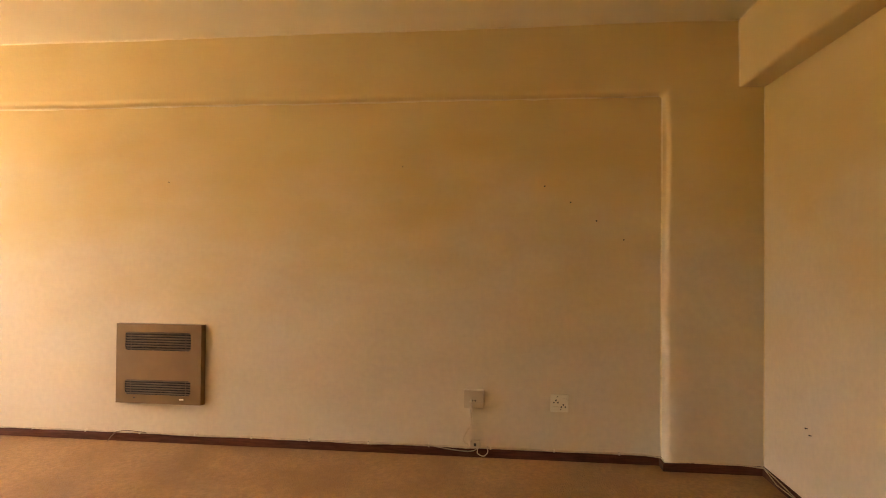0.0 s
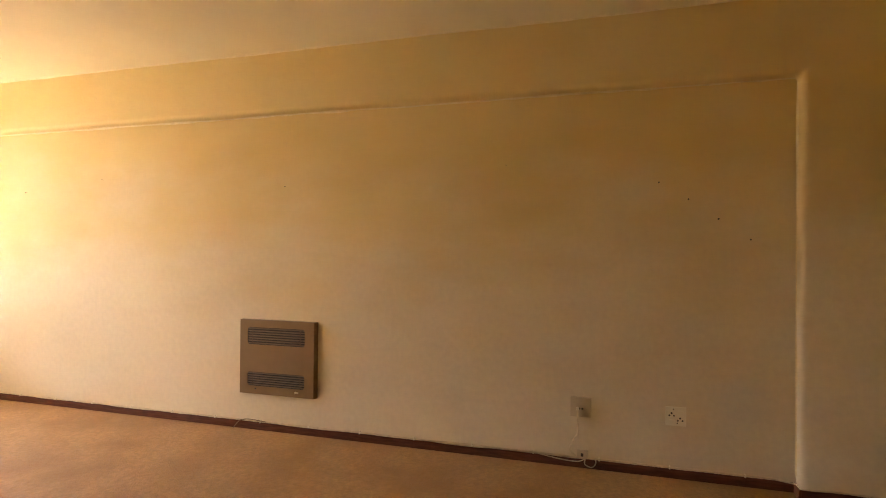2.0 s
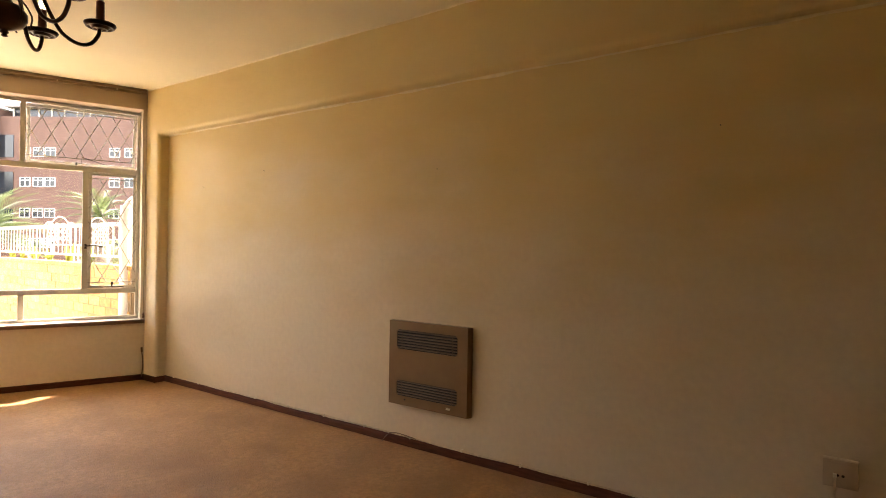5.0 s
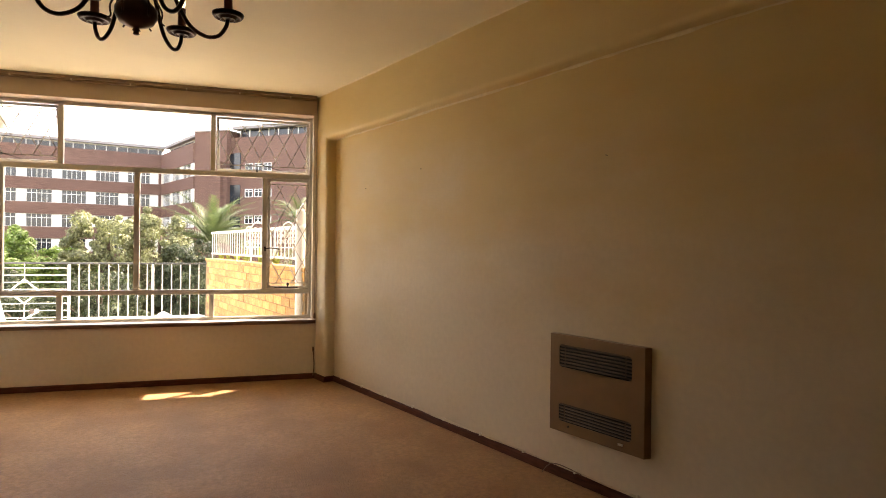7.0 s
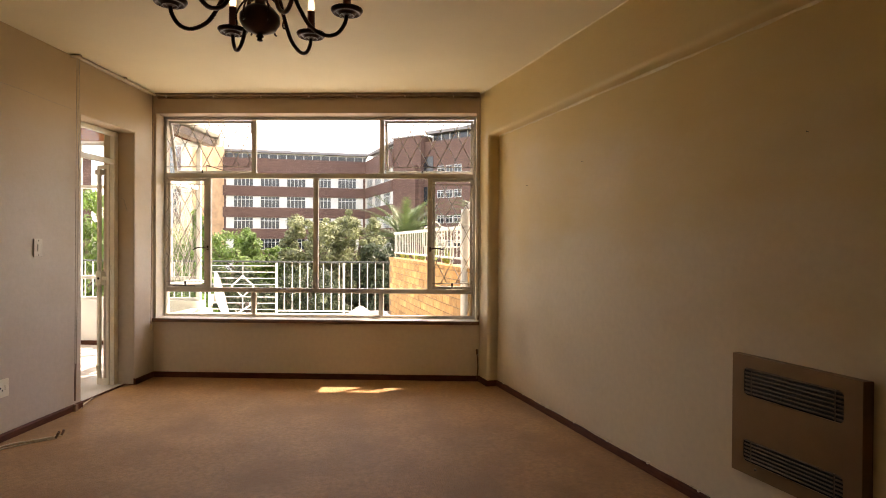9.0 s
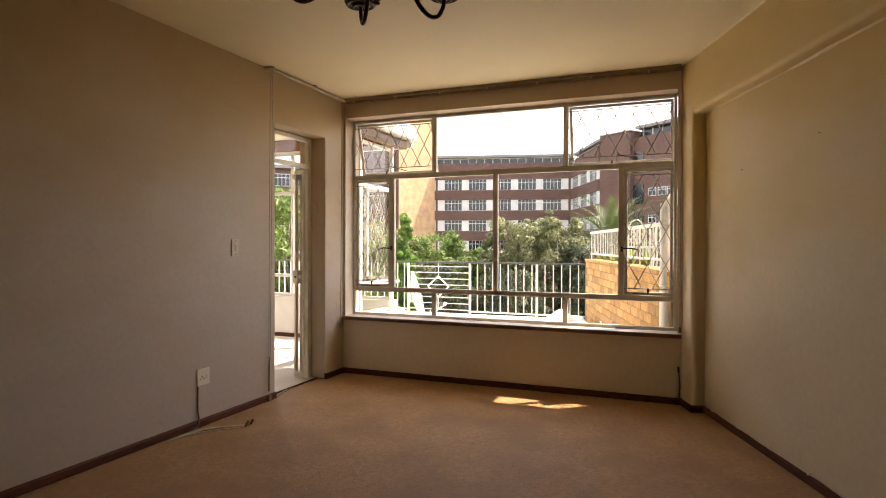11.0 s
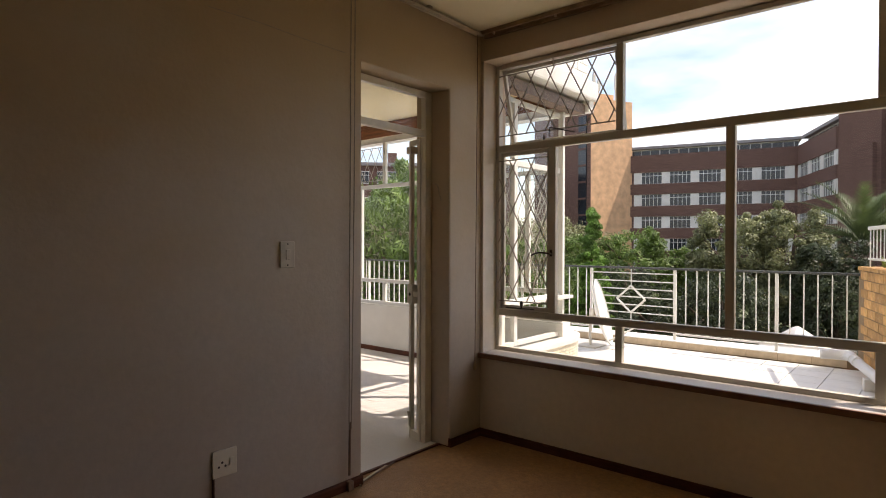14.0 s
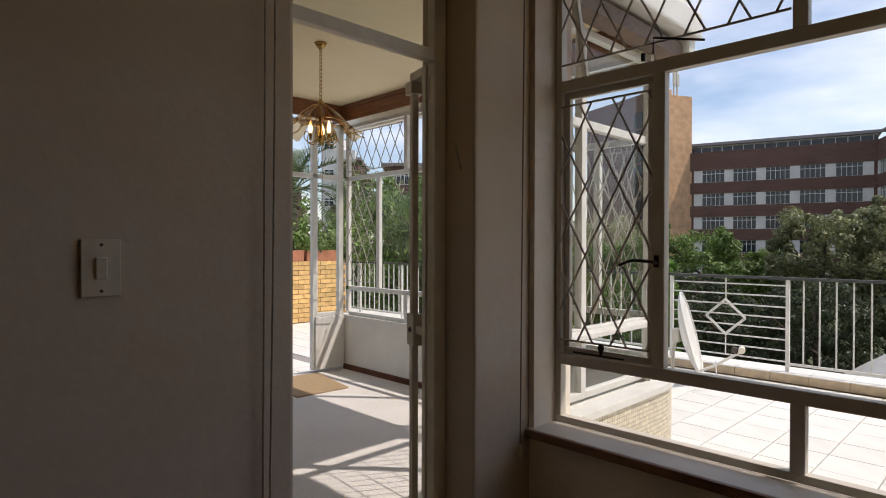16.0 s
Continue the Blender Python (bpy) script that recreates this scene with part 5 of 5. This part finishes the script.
def tree(x, y, top, width, seed, leaf=LEAF, label="leafy garden tree with an uneven crown", n=9000, size=0.16, aspect=0.45, droop=0.0, base=-4.0, low=0.25, clumps=170):
    rng = np.random.default_rng(seed)
    h = top - base
    t = thing("tree", label, "tree", pose(x, y, base), group="trees beyond the terrace")
    tr = bmesh.new()
    tube(tr, smooth_path([(0, 0, 0), (0.1, 0.05, h * 0.3), (-0.05, 0.1, h * 0.6), (0.05, 0, h * 0.85)]), 0.16, 9, 0.04)
    for i in range(7):
        a, z = rng.uniform(0, math.tau), h * rng.uniform(0.3, 0.7)
        r = width * rng.uniform(0.3, 0.42)
        tube(tr, smooth_path([(0, 0, z), (r * 0.5 * math.cos(a), r * 0.5 * math.sin(a), z + h * 0.09), (r * math.cos(a), r * math.sin(a), z + h * 0.2)], 4), 0.06, 6, 0.015)
    part("trunk", tr, BARK, t, "", True)
    m = clumps
    ang, zz = rng.uniform(0, math.tau, m), rng.uniform(low, 0.95, m)
    lim = width * 0.5 * np.sqrt(np.clip(1 - ((zz - 0.58) / 0.5) ** 2, 0.06, 1))
    lobes = 1 + 0.22 * np.sin(ang * 3 + seed) * np.cos(zz * 9 + seed)
    rr = lim * lobes * np.sqrt(rng.uniform(0.2, 0.95, m))
    c = np.stack([rr * np.cos(ang), rr * np.sin(ang), zz * h], 1)
    rad = width * rng.uniform(0.05, 0.14, m)
    c[:, 2] = np.minimum(c[:, 2], h - rad * 0.8)
    # a few thin sprigs stand out of the crown
    sp = max(4, m // 12)
    k = rng.integers(0, m, sp)
    c = np.concatenate([c, c[k] * [1.05, 1.05, 1] + np.stack([rng.uniform(-0.1, 0.1, sp), rng.uniform(-0.1, 0.1, sp), rad[k] * 1.1], 1)])
    rad = np.concatenate([rad, rad[k] * 0.45])
    v, f = leaves(c, rad, n, size, rng, aspect, droop)
    leaf_mesh("crown", v, f, leaf, t, "dense foliage")
    return t


tree(-12.4, 18.5, 1.75, 3.6, 1, LEAF_B, n=40800, size=0.115)
tree(-9.9, 19.0, 1.95, 3.4, 2, LEAF_B, n=44200, size=0.115)
tree(-8.1, 20.0, 1.35, 2.4, 3, LEAF_B, n=23800, size=0.115)
tree(-6.4, 18.8, 2.55, 3.1, 4, n=51000, size=0.115, low=0.15)
tree(-4.7, 19.3, 2.65, 3.0, 5, n=51000, size=0.115, low=0.15)
# low shrubs here in the darkened leaf, so the undergrowth looks shaded
tree(-3.5, 18.0, 1.5, 2.6, 9, LEAF_SHADE, "dense shrub below the terrace, leaves coloured as in shade", n=34000, size=0.115, low=0.15)
tree(-10.6, 13.8, 0.55, 2.4, 6, LEAF_B, n=23800, size=0.085)
tree(-3.2, 17.4, 0.7, 2.6, 19, LEAF_SHADE, "dense shrub below the terrace, leaves coloured as in shade", n=23800, size=0.085)
tree(-9.0, 15.6, 0.7, 2.4, 21, LEAF_SHADE, "dense shrub below the terrace, leaves coloured as in shade", n=20000, size=0.085)
tree(-7.6, 14.2, 0.1, 2.4, 7, LEAF_SHADE, "dense shrub below the terrace, leaves coloured as in shade", n=23800, size=0.085)
tree(-5.7, 15.0, 0.6, 2.6, 8, LEAF_SHADE, "dense shrub below the terrace, leaves coloured as in shade", n=23800, size=0.085)
tree(-11.6, 10.6, 0.3, 2.6, 10, LEAF_B, n=23800, size=0.085)
tree(-13.6, 8.8, 3.6, 5.2, 11, LEAF_B, "tall narrow-leaved tree close to the terrace", n=22000, size=0.27, aspect=0.2, droop=0.8, clumps=110)
tree(-17.0, 10.5, 3.7, 4.8, 12, LEAF, "tall narrow-leaved tree close to the terrace", n=20000, size=0.27, aspect=0.2, droop=0.8, clumps=110)
tree(-10.8, 9.2, 3.2, 3.2, 13, LEAF_B, "tall narrow-leaved tree close to the terrace", n=15000, size=0.25, aspect=0.2, droop=0.8, clumps=80)
tree(-19.5, 16.0, 3.2, 5.0, 14, LEAF, n=27200, size=0.12)
tree(-15.5, 22.0, 2.6, 5.5, 15, LEAF, n=27200, size=0.12)
tree(-25.0, 9.5, 4.2, 6.0, 18, LEAF, n=30000, size=0.16)
tree(2.2, 24.0, 1.6, 4.6, 16, LEAF, n=23800, size=0.12)

# conifer
cf = thing("conifer", "bright green pointed conifer", "tree", pose(-8.9, 13.0, -4.0))
part("trunk", tube(bmesh.new(), [(0, 0, 0), (0, 0, 5.6)], 0.1, 8, 0.03), BARK, cf)
rng = np.random.default_rng(20)
zz = np.linspace(0.6, 6.3, 280)
aa = rng.uniform(0, math.tau, 280)
rr = 1.0 * np.clip((6.5 - zz) / 6, 0.02, 1) ** 0.7 * rng.uniform(0.2, 1.0, 280)
v, f = leaves(np.stack([rr * np.cos(aa), rr * np.sin(aa), zz], 1), 0.27 * np.clip((7.0 - zz) / 6, 0.4, 1), 80000, 0.08, rng, 0.4, -0.9)
leaf_mesh("crown", v, f, LEAF_C, cf, "feathery upright sprays")


def palm(x, y, z, r, seed, label, base=-4.0, n=46, lift=(-5, 85), bend=7.5):
    rng = np.random.default_rng(seed)
    t = thing("palm_tree", label, "palm", pose(x, y, base))
    part("trunk", tube(bmesh.new(), [(0, 0, 0), (0.03, 0, (z - base) * 0.5), (0, 0, z - base)], 0.26, 10, 0.2), BARK, t, "", True)
    for i in range(n):
        a, e = rng.uniform(0, math.tau), radians(rng.uniform(*lift))
        u, w = Vector((math.cos(a), math.sin(a), 0)), Vector((-math.sin(a), math.cos(a), 0))
        length = r * rng.uniform(0.8, 1.1)
        pts, p, el = [], Vector((0, 0, z - base)), e
        for k in range(13):
            pts.append(p.copy())
            p += (u * math.cos(el) + Vector((0, 0, math.sin(el)))) * length / 12
            el -= radians(bend)
        bm = tube(bmesh.new(), pts, 0.022, 4, 0.006)
        for k in range(2, 13):
            for sg_ in (1, -1):
                for h in (0.0, 0.5):
                    q = pts[k] + (pts[k] - pts[k - 1]) * h
                    d = (pts[k] - pts[k - 1]).normalized()
                    tip = q + (w * sg_ * 0.75 + d * 0.75 + Vector((0, 0, 0.12))) * r * 0.17 * (1.15 - abs(k - 5) / 11)
                    wd = d * r * 0.011
                    bm.faces.new([bm.verts.new(g) for g in (q - wd, q + wd, tip)])
        part("frond", bm, LEAF_P, t)
    return t


palm(-3.5, 27.0, 1.35, 3.0, 30, "grey-green date palm with stiff upright fronds", n=88, lift=(8, 88), bend=5.0)
palm(0.35, 13.5, 2.0, 1.3, 33, "small palm behind the raised bed", n=30, lift=(10, 85), bend=6.0)
palm(-17.5, 7.2, 2.9, 2.7, 31, "shaded palm beside the far brick wall", n=36)

for i, (x, h_) in enumerate(((4.55, 0.16), (4.05, 0.12), (3.5, 0.2), (2.9, 0.17), (2.2, 0.26), (1.5, 0.22))):
    tu = thing("shrub", "yellow-green weedy plant on the wall coping", "plant", BM @ pose(x, -0.17, 1.052), group="plants on the brick wall")
    rng = np.random.default_rng(70 + i)
    for k in range(16):
        th, el = rng.uniform(0, math.tau), rng.uniform(0.35, 1.4)
        d = Vector((math.cos(th) * math.cos(el), math.sin(th) * math.cos(el) * 0.4, math.sin(el)))
        q = d * h_ * rng.uniform(0.7, 1.3)
        wd = Vector((-d.y, d.x, 0)).normalized() * h_ * 0.07
        bm = bmesh.new()
        o0 = Vector((rng.uniform(-0.08, 0.08), 0, 0))
        v = [bm.verts.new(o0 + g) for g in (-wd * 0.4, wd * 0.4, q * 0.6 + wd, q - Vector((0, 0, h_ * 0.2)), q * 0.6 - wd)]
        bm.faces.new(v)
        part("leaf", bm, LEAF_Y, tu)

# ---- planter wall past the sunroom ----
PX = -11.2
pw = structure(part("planter_wall", B(PX - 0.22, PX - 0.004, 1.5, 4.6, TZ - 0.2, 1.0), MORTAR), "yellow face-brick planter wall", "wall")
bm = bmesh.new()
for k in range(13):
    z = TZ + 0.02 + k * 0.0855
    y = 1.5 + (0.115 if k % 2 else 0)
    while y < 4.4:
        box(bm, PX - 0.02, PX + 0.004 + rnd.uniform(-0.002, 0.002), y, y + 0.222, z, z + 0.074)
        y += 0.232
tagged(part("bricks", bm, BRICK_J, pw, "yellow face bricks"), kind="stuff")
for i, y in enumerate((2.5, 3.32, 4.14)):
    tp = thing("planter_trough", "terracotta planter trough with shrubs", "planter", pose(PX - 0.11, y, 1.0), group="troughs on the wall")
    part("trough", prism(bmesh.new(), [(-0.11, 0), (0.11, 0), (0.13, 0.2), (-0.13, 0.2)], -0.38, 0.38, "xzy"), TERRA, tp, bevel=0.01)
    rng = np.random.default_rng(40 + i)
    v, f = leaves(np.array([[0, s, 0.3 + 0.1 * (s > 0)] for s in (-0.3, -0.1, 0.1, 0.3)]), np.array([0.2, 0.24, 0.22, 0.2]), 900, 0.09, rng)
    leaf_mesh("shrub", v, f, LEAF_B if i else LEAF, tp, "leafy shrub")
    if i == 0:
        v, f = leaves(np.array([[0.05, -0.2, 0.35], [0.05, 0.05, 0.3]]), np.array([0.14, 0.12]), 60, 0.05, rng, 0.9)
        leaf_mesh("blossom", v, f, FLOWER, tp, "red blossom")
for i, (x, y, w, tp_) in enumerate(((-13.2, 3.4, 2.2, 2.0), (-13.0, 5.4, 2.4, 2.1), (-14.2, 1.8, 2.4, 2.3))):
    tree(x, y, tp_, w, 50 + i, LEAF_B, "leafy shrub behind the planter wall", n=5000, size=0.12, base=-1.5)

# ---- houses in the distance ----
def facade_frame(p, q):
    u = (Vector((*q, 0)) - Vector((*p, 0)))
    u.normalize()
    return Matrix(((u.x, -u.y, 0, p[0]), (u.y, u.x, 0, p[1]), (0, 0, 1, 0), (0, 0, 0, 1))), (Vector((*q, 0)) - Vector((*p, 0))).length


def far_window(w, h, cols, rows_):
    """One mesh of bars and one of glass, shared by every window of a size."""
    bm = bmesh.new()
    for i in range(cols + 1):
        x = w * i / cols
        box(bm, x - 0.026, x + 0.026, -0.09, 0.0, 0, h)
    for z in ([0.0, h * 0.7, h] if rows_ == 2 else [h * k / rows_ for k in range(rows_ + 1)]):
        box(bm, 0.0, w, -0.085, -0.01, z - 0.03, z + 0.03)
    f, g = bpy.data.meshes.new("window_bars"), bpy.data.meshes.new("pane")
    bm.to_mesh(f)
    bm.free()
    bm = box(bmesh.new(), 0, w, -0.03, 0.0, 0, h)
    bm.to_mesh(g)
    bm.free()
    f.materials.append(FARFR)
    g.materials.append(FARGL)
    return f, g


def put_window(parent, meshes, m):
    w = new("window", meshes[0])
    w.parent, w.matrix_basis = parent, m
    g = new("pane", meshes[1])
    g.parent = w


ROWS = [0.35 - 2.96, 0.35, 3.31, 6.27, 9.23]
flats = thing("apartment_building", "long red-brick apartment block with banded windows", "building")
big, mid = far_window(2.55, 1.55, 5, 2), far_window(1.9, 1.55, 4, 2)
for (p, q), meshes, unit, w in ((((-33.3, 74.0), (-14.2, 78.8)), big, 3.55, 2.55), (((-14.2, 78.8), (-8.9, 67.0)), mid, 4.1, 3.0)):
    m, length = facade_frame(p, q)
    if meshes is mid:
        meshes = far_window(3.0, 1.55, 6, 2)
    part("wall", B(0, length, 0.0, 11, -4, 13.1), RED, flats, m=m)
    n = int(length / unit)
    lead = (length - n * unit) / 2
    for zi, z in enumerate(ROWS):
        top = ROWS[zi + 1] if zi < 4 else 13.1
        part("spandrel", B(0, length, -0.22, 0.0, z + 1.55, top), RED, flats, m=m)
        for k in range(n + 1):
            x0 = lead + k * unit - (unit - w) / 2
            part("pier", B(max(0, x0), min(length, x0 + unit - w), -0.14, 0.0, z, z + 1.55), CONC, flats, m=m)
        for k in range(n):
            put_window(flats, meshes, m @ pose(lead + k * unit + (unit - w) / 2, 0, z))
    part("clerestory", B(0, length, 1.0, 10, 13.1, 14.0), FARGL, flats, m=m)
    part("clerestory_head", B(0, length, 0.9, 10, 13.85, 14.0), FARFR, flats, m=m)
    part("clerestory_foot", B(0, length, 0.9, 10, 13.1, 13.22), FARFR, flats, m=m)
    for k in range(int(length / 1.2) + 1):
        part("clerestory_bar", B(k * 1.2, k * 1.2 + 0.1, 0.93, 1.0, 13.22, 13.85), FARFR, flats, m=m)
    part("roof", B(-0.3, length + 0.3, 0.3, 11, 14.0, 14.35), ROOFM, flats, m=m)
st = thing("stair_tower", "plain red-brick stair tower", "building")
m, length = facade_frame((-8.9, 67.0), (-5.3, 64.6))
part("wall", B(0, length, 0, 8, -4, 14.3), RED, st, m=m)
part("coping", B(-0.1, length + 0.1, -0.1, 8, 14.3, 14.45), ROOFM, st, m=m)
part("flue", B(length * 0.55, length * 0.9, -0.5, 0, -4, 10.8), RED, st, m=m)
wing = thing("apartment_wing", "dark red-brick wing with small casements", "building")
m, length = facade_frame((-5.3, 65.5), (11.0, 53.5))
part("wall", B(0, length, 0, 12, -4, 13.6), RED, wing, m=m)
small = far_window(1.0, 0.85, 2, 2)
for z in (-1.9, 0.9, 3.8, 6.8, 9.7):
    for x in (2.6, 3.9, 5.1, 11.5, 13.0, 16.5):
        put_window(wing, small, m @ pose(x, 0, z))
for z in (2.4, 6.0, 9.6):
    part("stair_window", B(0.5, 1.9, -0.08, 0, z, z + 2.2), FARGL, wing, m=m)
part("clerestory", B(1, length, 1.0, 11, 13.6, 14.6), FARGL, wing, m=m)
for k in range(int(length / 1.3)):
    part("clerestory_bar", B(1 + k * 1.3, 1.12 + k * 1.3, 0.93, 1.0, 13.6, 14.6), FARFR, wing, m=m)
part("roof", B(0.5, length + 0.3, 0.2, 12, 14.6, 14.95), ROOFM, wing, m=m)
part("water_tank", B(9.0, 11.5, 3, 5.5, 14.95, 16.2), ROOFM, wing, m=m)

tower = thing("brick_tower", "tall brick lift tower with aerials, its sunlit side coloured orange", "building")
m, length = facade_frame((-41.6, 69.9), (-36.2, 67.9))
m2, l2 = facade_frame((-36.2, 67.9), (-33.1, 74.0))
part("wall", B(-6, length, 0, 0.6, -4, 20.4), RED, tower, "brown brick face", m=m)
# this face gets the sunlit brick colour, the other stays brown
part("wall", B(0, l2, 0.01, 4, -4, 20.4), SUNLIT_BRICK, tower, "brick face with sunlight put into its orange colour", m=m2)
part("window_strip", B(length * 0.62, length * 0.88, -0.12, 0.0, -2, 18.2), FARGL, tower, m=m)
for k in range(8):
    part("strip_bar", B(length * 0.62, length * 0.88, -0.2, -0.12, 0.5 + k * 2.2, 0.75 + k * 2.2), RED, tower, m=m)
part("parapet", B(1.2, 4, 0.4, 3, 20.4, 21.2), SUNLIT_BRICK, tower, m=m2)
for x, h in ((0.8, 3.6), (1.6, 2.8), (4.4, 3.8), (4.9, 3.2)):
    part("aerial", tube(bmesh.new(), [(x, 0.5, 20.4), (x, 0.5, 20.4 + h)], 0.12, 5), STEEL, tower, m=m2)
    part("aerial_panel", B(x - 0.2, x + 0.2, 0.3, 0.5, 20.4 + h * 0.4, 20.4 + h * 0.9), STEEL, tower, m=m2)

fl = thing("far_flats", "distant brown flats with white balconies", "building")
m, length = facade_frame((-54.8, 32.3), (-52.2, 35.1))
part("wall", B(0, length * 0.42, 0, 10, -4, 13.5), CONC, fl, "grey rendered bay", m=m)
part("wall", B(length * 0.42, length, 0.3, 10, -4, 10.2), RED, fl, m=m)
part("roof", B(length * 0.40, length + 0.3, 0.1, 10, 10.2, 10.5), ROOFM, fl, m=m)
for k in range(5):
    part("balcony", B(length * 0.5, length * 0.95, -0.7, 0.3, -2 + k * 3.0, -0.9 + k * 3.0), CONC, fl, m=m)
    put_window(fl, small, m @ pose(length * 0.08, 0, -0.7 + k * 3.0))
    put_window(fl, small, m @ pose(length * 0.55, 0.3, -0.7 + k * 2.4))
fl2 = thing("far_flats", "distant low brown flats behind the trees", "building")
m, length = facade_frame((-60.0, 45.0), (-44.0, 62.0))
part("wall", B(0, length, 0, 10, -4, 11.2), RED, fl2, m=m)
part("roof", B(-0.4, length + 0.4, -0.4, 10, 11.2, 11.6), ROOFM, fl2, m=m)
for k in range(6):
    for z in (5.6, 8.9):
        put_window(fl2, big, m @ pose(1.5 + k * 3.6, 0, z))
part("chimney", B(length * 0.28, length * 0.33, 2, 3.2, 11.6, 13.2), RED, fl2, m=m)

# ---- pieces: kerb tiles, terrace tiles, wall bricks ----
def shared(name, bm, material):
    me = bpy.data.meshes.new(name)
    bm.to_mesh(me)
    bm.free()
    me.materials.append(material)
    return me


def piece(name, me, parent, m):
    ob = new(name, me)
    ob.parent, ob.matrix_basis = parent, m
    return ob


kb = bpy.data.objects["kerb"]
k_face, k_top = shared("kerb_tile", B(0.003, 0.352, 0, 0.012, 0, 0.085), KERBT), shared("kerb_top_tile", B(0.003, 0.352, 0, 0.43, 0, 0.012), TILE)
for i in range(30):
    x = -12.0 + i * 0.355
    if x > -1.9:
        break
    piece("kerb_tile", k_face, kb, Matrix.Translation((x, 4.847, TZ + 0.002)))
    piece("kerb_top_tile", k_top, kb, Matrix.Translation((x, 4.85, -0.036)) @ pose(0, 0, 0, rnd.uniform(-0.3, 0.3)))
tf = bpy.data.objects["terrace"]
TS = 0.345
tile = shared("tile", B(0.004, TS - 0.004, 0.004, TS - 0.004, -0.012, 0), TILE)
count = 0
rest = bmesh.new()
for j in range(13):
    for i in range(38):
        x, y = -13.2 + i * TS, 0.30 + j * TS
        lim = BA.x + (BB.x - BA.x) * (y - BA.y) / (BB.y - BA.y)
        if x + TS > lim + 0.25 or (x < XL - 0.25 and y < 1.85):
            continue
        if x > -7.5 and count < 290:
            count += 1
            piece("tile", tile, tf, Matrix.Translation((x, y, TZ + rnd.uniform(-0.001, 0.001))))
        else:
            box(rest, x + 0.004, x + TS - 0.004, y + 0.004, y + TS - 0.004, TZ - 0.012, TZ)
for j in range(14):
    for i in range(11):
        x, y = -13.2 + i * TS * 1.55, -3.0 + j * TS
        if x + TS < SX0 - 0.2:
            box(rest, x + 0.004, x + TS * 1.55 - 0.004, y + 0.004, y + TS - 0.004, TZ - 0.012, TZ)
tagged(part("tiles", rest, TILE, tf, "white terrace tiles"), kind="stuff")
structure(part("terrace_side", B(-13.5, SX0 - 0.15, -3.2, 0.27, TZ - 0.25, TZ - 0.012), GROUT), "terrace slab under the tiles", "terrace")

brick = shared("brick", B(0, 0.29, -0.03, 0.0, 0, 0.092), BRICK)
count = 0
for k in range(11):
    z = TZ + 0.012 + k * 0.102
    x = 0.02 + (0.15 if k % 2 else 0)
    while x < BL - 0.27:
        if count < 300:
            count += 1
            piece("brick", brick, bw, pose(x, rnd.uniform(-0.001, 0.003), z))
        x += 0.30
end_brick = shared("coping_brick", B(0, 0.073, -0.215, 0.012, 0, 0.04), BRICK)
for i in range(int(BL / 0.083)):
    piece("coping_brick", end_brick, bw, pose(0.01 + i * 0.083, 0, 1.012 + 0.003))
